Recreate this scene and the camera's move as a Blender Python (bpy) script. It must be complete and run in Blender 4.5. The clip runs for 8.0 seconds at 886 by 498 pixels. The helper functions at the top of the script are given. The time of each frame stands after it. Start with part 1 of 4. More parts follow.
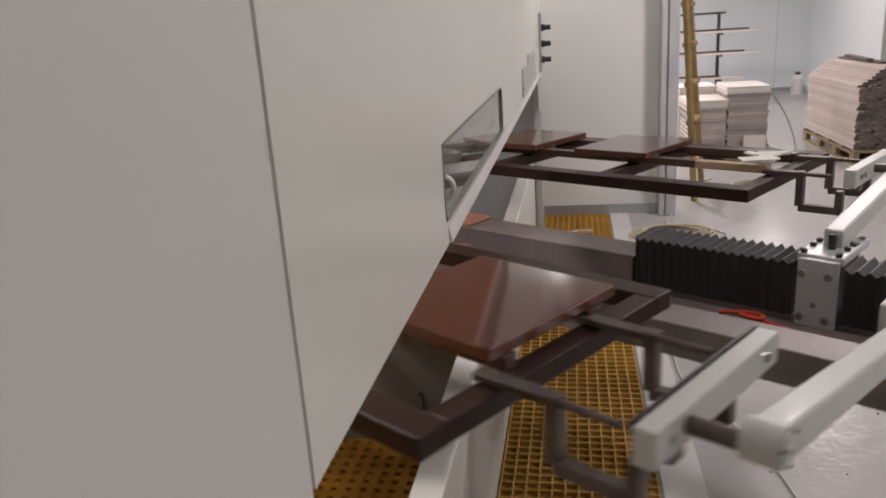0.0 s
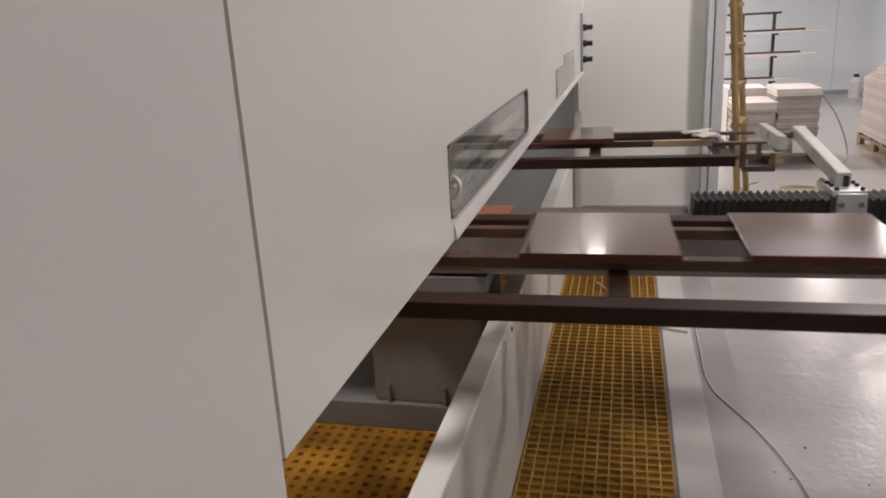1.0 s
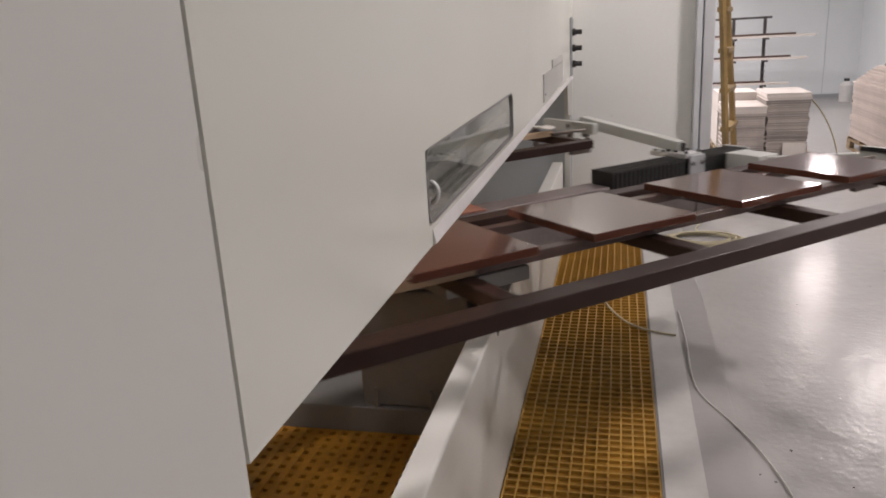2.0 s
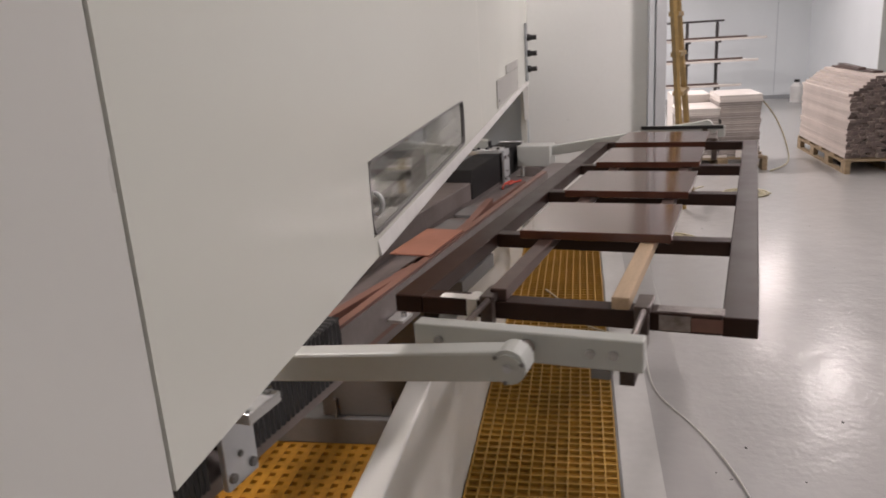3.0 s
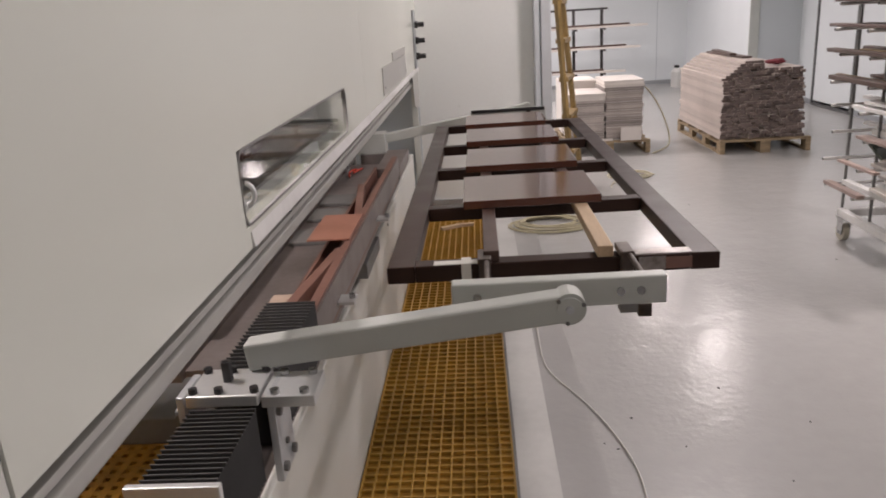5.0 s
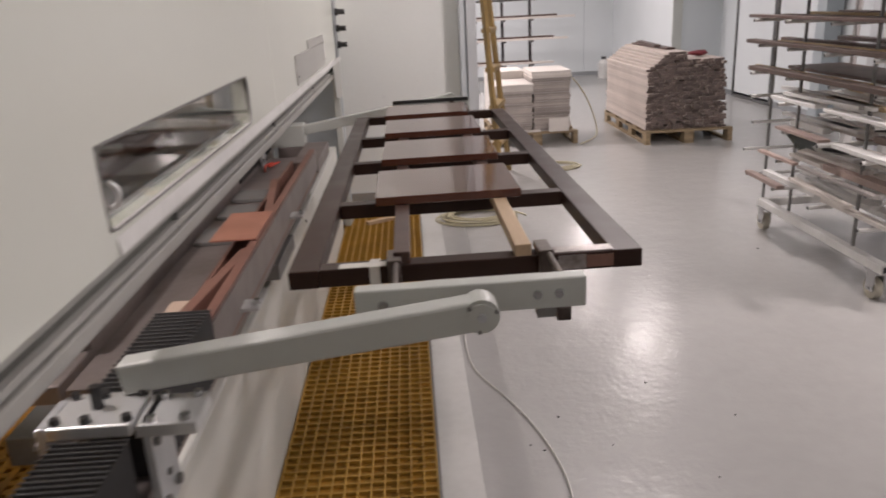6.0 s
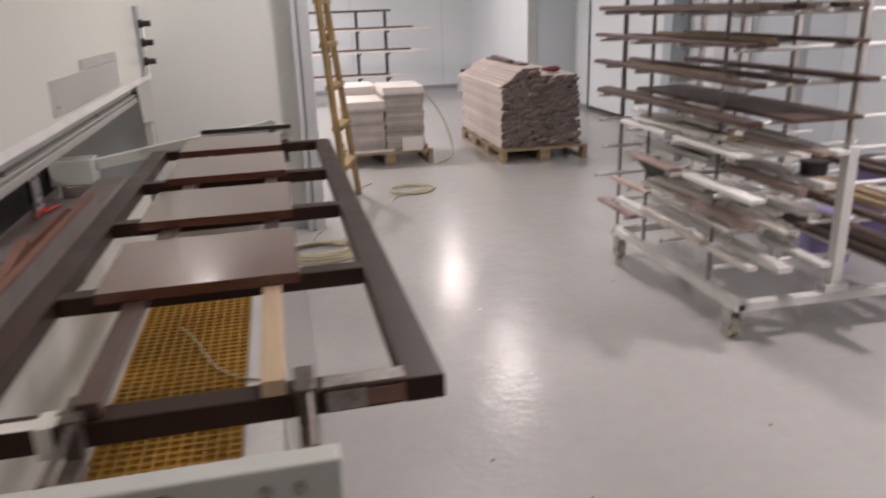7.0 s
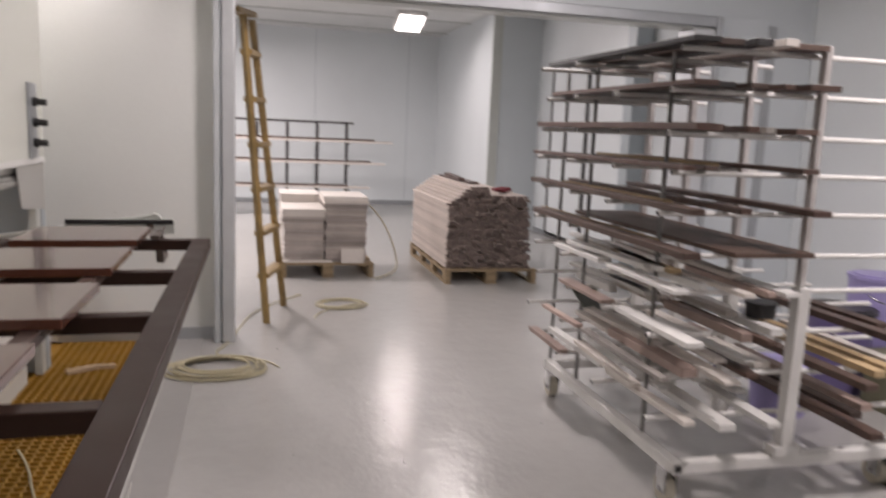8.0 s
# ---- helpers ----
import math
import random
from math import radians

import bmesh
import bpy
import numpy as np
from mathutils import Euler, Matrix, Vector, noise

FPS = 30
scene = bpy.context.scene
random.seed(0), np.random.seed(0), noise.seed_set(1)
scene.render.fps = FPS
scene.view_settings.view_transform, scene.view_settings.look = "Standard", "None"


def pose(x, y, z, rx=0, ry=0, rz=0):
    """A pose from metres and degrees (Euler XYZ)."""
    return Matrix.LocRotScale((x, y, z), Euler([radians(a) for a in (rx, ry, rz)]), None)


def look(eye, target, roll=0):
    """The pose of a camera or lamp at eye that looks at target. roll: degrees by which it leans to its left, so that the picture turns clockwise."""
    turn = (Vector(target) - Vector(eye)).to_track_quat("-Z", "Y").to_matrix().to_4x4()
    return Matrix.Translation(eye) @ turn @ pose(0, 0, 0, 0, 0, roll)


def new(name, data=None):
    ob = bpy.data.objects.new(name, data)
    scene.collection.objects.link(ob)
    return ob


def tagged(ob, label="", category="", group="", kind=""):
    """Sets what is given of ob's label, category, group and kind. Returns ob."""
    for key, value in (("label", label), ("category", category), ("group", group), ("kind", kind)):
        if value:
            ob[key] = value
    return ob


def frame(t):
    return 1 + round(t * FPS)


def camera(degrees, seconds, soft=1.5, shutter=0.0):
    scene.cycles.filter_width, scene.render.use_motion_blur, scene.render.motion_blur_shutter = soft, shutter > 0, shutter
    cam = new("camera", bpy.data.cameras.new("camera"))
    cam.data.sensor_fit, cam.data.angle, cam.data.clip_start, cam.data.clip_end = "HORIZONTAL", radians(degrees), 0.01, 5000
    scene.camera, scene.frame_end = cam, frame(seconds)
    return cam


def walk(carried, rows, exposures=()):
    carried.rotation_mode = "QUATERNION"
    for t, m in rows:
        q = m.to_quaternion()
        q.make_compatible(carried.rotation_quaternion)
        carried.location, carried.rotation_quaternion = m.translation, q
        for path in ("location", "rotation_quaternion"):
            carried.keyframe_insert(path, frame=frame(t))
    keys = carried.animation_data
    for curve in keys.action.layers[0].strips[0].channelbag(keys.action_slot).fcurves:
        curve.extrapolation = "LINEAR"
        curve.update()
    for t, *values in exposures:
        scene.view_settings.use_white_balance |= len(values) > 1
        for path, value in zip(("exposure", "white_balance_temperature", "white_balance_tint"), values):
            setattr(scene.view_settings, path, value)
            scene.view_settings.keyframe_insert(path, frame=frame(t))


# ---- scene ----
cam = camera(61.0, 8.0, soft=1.8, shutter=0.5)
PATH = [
    (0, (-0.236, 0.741, 1.358), (-0.582, 2.628, 0.792), -3.8),
    (0.5, (-0.174, 0.722, 1.374), (-0.593, 2.591, 0.797), -2.9),
    (1, (-0.160, 0.706, 1.369), (-0.628, 2.565, 0.801), -3.2),
    (2.5, (-0.116, 0.714, 1.372), (-0.538, 2.589, 0.818), -3.3),
    (3, (-0.104, 0.722, 1.376), (-0.468, 2.609, 0.824), -3.7),
    (3.5, (-0.101, 0.715, 1.378), (-0.423, 2.607, 0.817), -3.9),
    (4, (-0.079, 0.717, 1.374), (-0.319, 2.619, 0.804), -3.9),
    (5.5, (-0.051, 0.742, 1.367), (-0.089, 2.646, 0.756), -3.3),
    (6, (-0.011, 0.842, 1.35), (0.051, 2.74, 0.722), -3.0),
    (6.5, (0.086, 1.099, 1.347), (0.288, 2.978, 0.69), -3.3),
    (7, (0.226, 1.28, 1.363), (0.617, 3.14, 0.743), -1.9),
    (7.2, (0.316, 1.312, 1.334), (0.783, 3.179, 0.787), 0.2),
    (7.5, (0.463, 1.512, 1.266), (1.032, 3.376, 0.816), 2.5),
    (7.7, (0.501, 1.557, 1.258), (1.09, 3.426, 0.858), 2.7),
    (8, (0.56, 1.622, 1.273), (1.048, 3.536, 0.958), 2.5),
]
walk(cam, [(t, look(eye, target, roll)) for t, eye, target, roll in PATH], exposures=[(0, 0.08, 6720, 22), (1, 0.13, 6720, 22), (3.5, 0.16, 6720, 22), (6.2, 0.17, 6720, 22), (7, 0.12, 6720, 22), (7.5, 0.05, 6720, 22), (8, 0.02, 6720, 22)])

# the table's turn, in degrees: it eases to a stop along the wall
TURN = [(0, -124.2), (0.2, -118.1), (0.5, -107.7), (0.8, -95.2), (1.0, -88.3), (1.2, -81.0), (2.3, -33.3), (2.5, -24.7), (2.7, -17.6), (3.0, -11.9), (3.3, -8.9), (3.5, -7.2), (4.0, -3.2), (4.5, -1.1), (5.2, 0), (8, 0)]
# the outer carrier's sag about its rail, in degrees: it hangs lower while the table swings
SAG = [(0, 0.0), (0.5, 0.0), (1.0, 0.35), (1.2, 0.3), (2.3, -0.4), (2.5, -0.45), (3.5, -0.3), (4.2, -0.3), (5.2, -0.45), (8, -0.45)]
# lights, place and watts: 1-2 known; 3-8 unseen fills for brightness; 9-11 inferred
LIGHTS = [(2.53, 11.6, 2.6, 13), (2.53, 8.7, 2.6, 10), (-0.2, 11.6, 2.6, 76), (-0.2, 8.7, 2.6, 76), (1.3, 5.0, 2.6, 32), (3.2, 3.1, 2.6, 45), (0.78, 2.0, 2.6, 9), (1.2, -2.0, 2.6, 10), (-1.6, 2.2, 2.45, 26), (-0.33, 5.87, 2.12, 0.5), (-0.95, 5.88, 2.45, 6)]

# ---------- world and lights ----------
world = bpy.data.worlds.new("world")
scene.world = world
world.use_nodes = True
wn = world.node_tree.nodes
wn["Background"].inputs[0].default_value = (0.9, 0.95, 1.0, 1)
wn["Background"].inputs[1].default_value = 0.25


def area(name, m, sx, sy, power, colour=(1.0, 0.97, 0.93)):
    d = bpy.data.lights.new(name, "AREA")
    d.shape, d.size, d.size_y, d.energy, d.color = "RECTANGLE", sx, sy, power, colour
    ob = new(name, d)
    ob.matrix_world = m
    return ob


# ---------- materials ----------
def mat(name, colour, rough=0.5, metal=0.0, var=0.12, scale=6.0, fine=60.0, bump=0.05, coat=0.0, alt=None, rough_var=0.1, stretch=(1, 1, 1), random=0.0):
    m = bpy.data.materials.new(name)
    m.use_nodes = True
    nt = m.node_tree
    n, l = nt.nodes, nt.links
    b = n["Principled BSDF"]
    tc = n.new("ShaderNodeTexCoord")
    mp = n.new("ShaderNodeMapping")
    mp.inputs["Scale"].default_value = stretch
    l.new(tc.outputs["Object"], mp.inputs[0])
    big, small = n.new("ShaderNodeTexNoise"), n.new("ShaderNodeTexNoise")
    big.inputs["Scale"].default_value, small.inputs["Scale"].default_value = scale, fine
    big.inputs["Detail"].default_value, small.inputs["Detail"].default_value = 5, 4
    for k in (big, small):
        l.new(mp.outputs[0], k.inputs["Vector"])
    mix = n.new("ShaderNodeMix")
    mix.data_type = "RGBA"
    dark = alt or tuple(c * (1 - 2 * var) for c in colour)
    mix.inputs["A"].default_value, mix.inputs["B"].default_value = (*colour, 1), (*dark, 1)
    add = n.new("ShaderNodeMath")
    add.operation = "MULTIPLY_ADD"
    l.new(small.outputs[0], add.inputs[0])
    add.inputs[1].default_value = 0.35
    l.new(big.outputs[0], add.inputs[2])
    ramp = n.new("ShaderNodeMapRange")
    ramp.inputs["From Min"].default_value, ramp.inputs["From Max"].default_value = 0.5, 0.9
    l.new(add.outputs[0], ramp.inputs[0])
    l.new(ramp.outputs[0], mix.inputs["Factor"])
    out = mix.outputs["Result"]
    if random:
        info, hsv, mr = n.new("ShaderNodeObjectInfo"), n.new("ShaderNodeHueSaturation"), n.new("ShaderNodeMapRange")
        geo, sm = n.new("ShaderNodeNewGeometry"), n.new("ShaderNodeMath")
        sm.operation = "ADD"
        l.new(info.outputs["Random"], sm.inputs[0])
        l.new(geo.outputs["Random Per Island"], sm.inputs[1])
        fr = n.new("ShaderNodeMath")
        fr.operation = "FRACT"
        l.new(sm.outputs[0], fr.inputs[0])
        mr.inputs["To Min"].default_value, mr.inputs["To Max"].default_value = 1 - random, 1 + random
        l.new(fr.outputs[0], mr.inputs[0])
        l.new(mr.outputs[0], hsv.inputs["Value"])
        l.new(out, hsv.inputs["Color"])
        out = hsv.outputs[0]
    l.new(out, b.inputs["Base Color"])
    rr = n.new("ShaderNodeMapRange")
    rr.inputs["To Min"].default_value, rr.inputs["To Max"].default_value = max(0.02, rough - rough_var), min(1, rough + rough_var)
    l.new(big.outputs[0], rr.inputs[0])
    l.new(rr.outputs[0], b.inputs["Roughness"])
    b.inputs["Metallic"].default_value = metal
    b.inputs["Coat Weight"].default_value = coat
    b.inputs["Coat Roughness"].default_value = 0.08
    if bump:
        bp = n.new("ShaderNodeBump")
        bp.inputs["Strength"].default_value = bump
        bp.inputs["Distance"].default_value = 0.004
        l.new(add.outputs[0], bp.inputs["Height"])
        l.new(bp.outputs[0], b.inputs["Normal"])
    return m


def glow(name, colour, strength):
    m = bpy.data.materials.new(name)
    m.use_nodes = True
    b = m.node_tree.nodes["Principled BSDF"]
    b.inputs["Emission Color"].default_value = (*colour, 1)
    b.inputs["Emission Strength"].default_value = strength
    return m


CABINET = mat("cabinet_paint", (0.71, 0.722, 0.658), 0.25, var=0.003, scale=1.5, fine=300, bump=0.015, rough_var=0.05)
CABINETNEAR = mat("cabinet_paint_near", (0.675, 0.676, 0.642), 0.28, var=0.0015, scale=1.5, fine=300, bump=0.006, rough_var=0.02)
WALL = mat("sandwich_panel", (0.76, 0.80, 0.82), 0.4, var=0.03, scale=1.2, fine=40, bump=0.02)
CEIL = mat("ceiling_panel", (0.72, 0.73, 0.72), 0.5, var=0.04, scale=2, bump=0.02)
TRIM = mat("grey_trim", (0.42, 0.44, 0.46), 0.35, metal=0.5, var=0.06, bump=0.02)
DOORGREY = mat("door_grey", (0.42, 0.47, 0.50), 0.4, var=0.03, scale=1.5)
FLOOR = mat("epoxy_floor", (0.42, 0.412, 0.40), 0.225, var=0.06, scale=1.3, fine=16, bump=0.0, rough_var=0.10)


def ripple(m, scale, strength, distance, stretch):
    """Trowel ripples for a coated floor."""
    nt = m.node_tree
    tc, mp, nz, nz2, ad, bp = (nt.nodes.new(k) for k in ("ShaderNodeTexCoord", "ShaderNodeMapping", "ShaderNodeTexNoise", "ShaderNodeTexNoise", "ShaderNodeMath", "ShaderNodeBump"))
    mp.inputs["Scale"].default_value = stretch
    nz.inputs["Scale"].default_value, nz.inputs["Detail"].default_value = scale, 3
    nz2.inputs["Scale"].default_value, nz2.inputs["Detail"].default_value = scale * 5, 2
    ad.operation = "MULTIPLY_ADD"
    ad.inputs[1].default_value = 0.38
    bp.inputs["Strength"].default_value, bp.inputs["Distance"].default_value = strength, distance
    nt.links.new(tc.outputs["Object"], mp.inputs[0])
    for k in (nz, nz2):
        nt.links.new(mp.outputs[0], k.inputs["Vector"])
    nt.links.new(nz2.outputs[0], ad.inputs[0])
    nt.links.new(nz.outputs[0], ad.inputs[2])
    nt.links.new(ad.outputs[0], bp.inputs["Height"])
    nt.links.new(bp.outputs[0], nt.nodes["Principled BSDF"].inputs["Normal"])


ripple(FLOOR, 7.0, 0.62, 0.006, (1.0, 1.0, 1.0))
STRIPE = mat("bare_stripe", (0.335, 0.327, 0.318), 0.30, var=0.05, scale=1.6, fine=20, bump=0.0, rough_var=0.08)
ripple(STRIPE, 7.0, 0.5, 0.003, (1.0, 1.0, 1.0))
LEDGE = mat("painted_ledge", (0.53, 0.525, 0.505), 0.35, var=0.08, scale=3, fine=30, bump=0.06)
CURB = mat("white_curb", (0.70, 0.705, 0.665), 0.32, var=0.03, scale=3, fine=40, bump=0.03, stretch=(1, 0.4, 1))
GRATE = mat("yellow_grating", (0.44, 0.25, 0.04), 0.5, var=0.12, scale=4, fine=50, bump=0.1)
GRATEIN = mat("soiled_grating", (0.60, 0.285, 0.03), 0.5, var=0.3, scale=4, fine=50, bump=0.1)
PIT = mat("pit", (0.44, 0.225, 0.028), 0.7, var=0.2)
BROWN = mat("brown_steel", (0.030, 0.0135, 0.0095), 0.42, var=0.25, scale=7, fine=60, bump=0.03, alt=(0.038, 0.020, 0.015), rough_var=0.14)
BROWN.node_tree.nodes["Principled BSDF"].inputs["Specular IOR Level"].default_value = 0.22
PANEL = mat("brown_lacquer", (0.115, 0.044, 0.029), 0.13, var=0.1, scale=3, fine=80, bump=0.004, coat=0.35, rough_var=0.05)
WOOD = mat("batten_wood", (0.55, 0.40, 0.26), 0.6, var=0.15, scale=5, fine=60, bump=0.1, stretch=(6, 0.6, 6))
# dark grey of door frames and grooves, also light painted on bellows folds
FOLD = mat("frame_grey_and_fold_glint", (0.11, 0.11, 0.11), 0.4, var=0.1)
SEAM = mat("seam_shadow_gap", (0.30, 0.29, 0.28), 0.6, var=0.1)
WALLNEAR = mat("panel_wall_near", (0.70, 0.715, 0.70), 0.32, var=0.03, scale=1.2, fine=40, bump=0.02)
RAIL = mat("rail_grey_brown", (0.24, 0.205, 0.195), 0.42, metal=0.3, var=0.15, scale=5)
COPPER = mat("red_oxide", (0.23, 0.115, 0.088), 0.45, var=0.15, scale=5, fine=60, bump=0.05)
BLACK = mat("black_rubber", (0.028, 0.027, 0.028), 0.42, var=0.2, bump=0.05)
ALU = mat("brushed_aluminium", (0.72, 0.73, 0.73), 0.35, metal=0.55, var=0.05, fine=200, bump=0.02)
ARM = mat("arm_paint", (0.54, 0.56, 0.53), 0.35, var=0.04, scale=4, bump=0.02, coat=0.2)
STEEL = mat("steel", (0.5, 0.5, 0.5), 0.25, metal=1.0, var=0.1)
DARKSTEEL = mat("dark_grey_steel", (0.20, 0.195, 0.19), 0.5, var=0.1, scale=3)
WHITEPAINT = mat("white_rack_paint", (0.74, 0.73, 0.71), 0.4, var=0.08, scale=6, bump=0.04)
BOARDEND = mat("board_ends", (0.165, 0.125, 0.11), 0.7, var=0.2, scale=20, fine=150, bump=0.15, random=0.35)
BOARD = mat("primed_board", (0.56, 0.485, 0.44), 0.5, var=0.08, scale=3, fine=60, bump=0.03, random=0.12)
CREAM = mat("cream_board", (0.70, 0.65, 0.605), 0.5, var=0.08, scale=3, fine=60, bump=0.03, random=0.12)
PALLET = mat("pallet_wood", (0.34, 0.25, 0.15), 0.75, var=0.25, scale=5, fine=60, bump=0.2, stretch=(1, 6, 6))
LADDERW = mat("ladder_wood", (0.33, 0.215, 0.075), 0.5, var=0.25, scale=4, fine=40, bump=0.1)
HOSE = mat("hose_tan", (0.50, 0.45, 0.30), 0.45, var=0.1)
CABLE = mat("cable_white", (0.60, 0.59, 0.55), 0.4, var=0.08)
LAMP = glow("tube_light", (1.0, 0.97, 0.92), 5.0)
COPPERPLATE = mat("red_oxide_plate", (0.36, 0.16, 0.11), 0.45, var=0.12, scale=5, fine=60, bump=0.05)
JAMBPALE = mat("pale_jamb_paint", (0.50, 0.53, 0.55), 0.4, var=0.05, scale=3, bump=0.02)
JAMB = mat("jamb_metal", (0.60, 0.62, 0.64), 0.32, metal=0.35, var=0.05, bump=0.02)
BATTENBROWN = mat("lacquer_stained_batten", (0.10, 0.055, 0.042), 0.4, var=0.25, scale=6, bump=0.08)
BATTENPLATE = mat("plywood_plate", (0.55, 0.42, 0.33), 0.55, var=0.1, scale=8)
CLAMP = mat("clamp_steel", (0.07, 0.05, 0.045), 0.4, metal=0.4, var=0.25, scale=12, alt=(0.16, 0.13, 0.11))
TAPE = mat("masking_tape", (0.75, 0.73, 0.68), 0.6, var=0.08, scale=12)
SCRAPED = mat("scraped_steel", (0.42, 0.38, 0.36), 0.35, metal=0.5, var=0.4, scale=18, fine=90, alt=(0.09, 0.06, 0.05))
REDCABLE = mat("red_cable", (0.62, 0.06, 0.03), 0.4, var=0.1)
REDRAG = mat("red_rag", (0.20, 0.03, 0.04), 0.8, var=0.2, scale=20)
RACKDARK = mat("rack_dark_steel", (0.05, 0.045, 0.045), 0.5, var=0.2)
CREAMWHEEL = mat("wheel_cream", (0.55, 0.51, 0.42), 0.5, var=0.1)
POSTGREY = mat("mottled_grey_post", (0.54, 0.52, 0.51), 0.5, var=0.3, scale=9, alt=(0.36, 0.33, 0.32))
BROWNBOARD = mat("brown_strip", (0.10, 0.06, 0.045), 0.5, var=0.2, scale=4, fine=60, random=0.4)
GREYBOARD = mat("grey_strip", (0.34, 0.31, 0.29), 0.45, var=0.15, scale=4, random=0.3)
GREENBOARD = mat("green_panel", (0.07, 0.085, 0.06), 0.4, var=0.2)
PURPLE = mat("lilac_plastic", (0.33, 0.29, 0.55), 0.4, var=0.06, scale=3)
PANELSHADE = mat("panel_side_shade", (0.42, 0.37, 0.34), 0.55, var=0.15, scale=6, fine=60, bump=0.05, random=0.3)
JOGBLUE = mat("blue_grey_panel", (0.60, 0.645, 0.67), 0.4, var=0.03, scale=1.5)
COVERGREY = mat("cover_grey", (0.45, 0.445, 0.42), 0.45, var=0.04, scale=2, bump=0.02)
OAK = mat("bare_wood_strip", (0.50, 0.36, 0.20), 0.6, var=0.15, scale=5, fine=60, bump=0.1, random=0.2)
PINKBOARD = mat("pinkish_strip", (0.42, 0.31, 0.27), 0.5, var=0.15, scale=5, fine=60, bump=0.04, random=0.3)
PURPLEDARK = mat("dark_purple_plastic", (0.15, 0.12, 0.26), 0.4, var=0.06, scale=3)
OLIVE = mat("olive_paint", (0.16, 0.15, 0.09), 0.5, var=0.15)


def glass(name):
    m = bpy.data.materials.new(name)
    m.use_nodes = True
    b = m.node_tree.nodes["Principled BSDF"]
    b.inputs["Base Color"].default_value = (0.62, 0.63, 0.60, 1)
    b.inputs["Roughness"].default_value = 0.03
    b.inputs["Transmission Weight"].default_value = 1.0
    b.inputs["IOR"].default_value = 1.5
    return m


GLASS = glass("window_glass")
TRACK = mat("dull_track_metal", (0.46, 0.455, 0.43), 0.38, metal=0.3, var=0.10, scale=4, fine=60, bump=0.03, stretch=(1, 0.15, 1))
TRACKDARK = mat("track_groove", (0.13, 0.128, 0.115), 0.5, var=0.15, scale=5, stretch=(1, 0.2, 1))


# ---------- mesh helpers ----------
def box(bm, x0, x1, y0, y1, z0, z1, bevel=0.0, m=None):
    r = bmesh.ops.create_cube(bm, size=1.0)
    vs = r["verts"]
    for v in vs:
        v.co = Vector(((x0 + x1) / 2 + v.co.x * (x1 - x0), (y0 + y1) / 2 + v.co.y * (y1 - y0), (z0 + z1) / 2 + v.co.z * (z1 - z0)))
    if bevel:
        es = list({e for v in vs for e in v.link_edges})
        r = bmesh.ops.bevel(bm, geom=es, offset=bevel, segments=2, affect="EDGES", profile=0.5)
        vs = list({v for f in r["faces"] for v in f.verts} | {v for v in vs if v.is_valid})
    if m is not None:
        bmesh.ops.transform(bm, matrix=m, verts=vs)
    return bm


def cyl(bm, p0, p1, r, seg=16, r2=None):
    p0, p1 = Vector(p0), Vector(p1)
    d = p1 - p0
    m = Matrix.Translation((p0 + p1) / 2) @ d.to_track_quat("Z", "Y").to_matrix().to_4x4()
    bmesh.ops.create_cone(bm, cap_ends=True, segments=seg, radius1=r, radius2=r if r2 is None else r2, depth=d.length, matrix=m)
    return bm


def part(name, bm, material, parent=None, label="", smooth=False):
    me = bpy.data.meshes.new(name)
    bm.to_mesh(me)
    bm.free()
    if smooth:
        me.polygons.foreach_set("use_smooth", [True] * len(me.polygons))
    me.materials.append(material)
    ob = new(name, me)
    if parent is not None:
        ob.parent = parent
    if label:
        ob["label"] = label
    return ob


def one(name, material, parent, *dims, bevel=0.0, label=""):
    return part(name, box(bmesh.new(), *dims, bevel=bevel), material, parent, label)


def empty(name, x=0, y=0, z=0, rz=0):
    e = new(name)
    e.empty_display_size = 0.1
    e.matrix_basis = pose(x, y, z, 0, 0, rz)
    return e


def tube(name, pts, r, material, parent=None, label="", cyclic=False):
    cu = bpy.data.curves.new(name, "CURVE")
    cu.dimensions, cu.bevel_depth, cu.bevel_resolution, cu.resolution_u = "3D", r, 3, 6
    sp = cu.splines.new("NURBS")
    sp.points.add(len(pts) - 1)
    for p, c in zip(sp.points, pts):
        p.co = (*c, 1)
    sp.use_endpoint_u, sp.order_u, sp.use_cyclic_u = True, 4, cyclic
    cu.materials.append(material)
    ob = new(name, cu)
    if parent is not None:
        ob.parent = parent
    if label:
        ob["label"] = label
    return ob


def structure(name, label, category, material, *dims, bevel=0.0, parent=None):
    ob = one(name, material, parent, *dims, bevel=bevel)
    return tagged(ob, label, category, kind="structure") if parent is None else ob


def boxes_mesh(name, rows, material, parent=None):
    """Many plain boxes in one mesh."""
    verts, faces = [], []
    for x0, x1, y0, y1, z0, z1 in rows:
        k = len(verts)
        verts += [(x, y, z) for x in (x0, x1) for y in (y0, y1) for z in (z0, z1)]
        faces += [(k, k + 1, k + 3, k + 2), (k + 4, k + 6, k + 7, k + 5), (k, k + 4, k + 5, k + 1), (k + 2, k + 3, k + 7, k + 6), (k, k + 2, k + 6, k + 4), (k + 1, k + 5, k + 7, k + 3)]
    me = bpy.data.meshes.new(name)
    me.from_pydata(verts, [], faces)
    me.materials.append(material)
    ob = new(name, me)
    if parent is not None:
        ob.parent = parent
    return ob


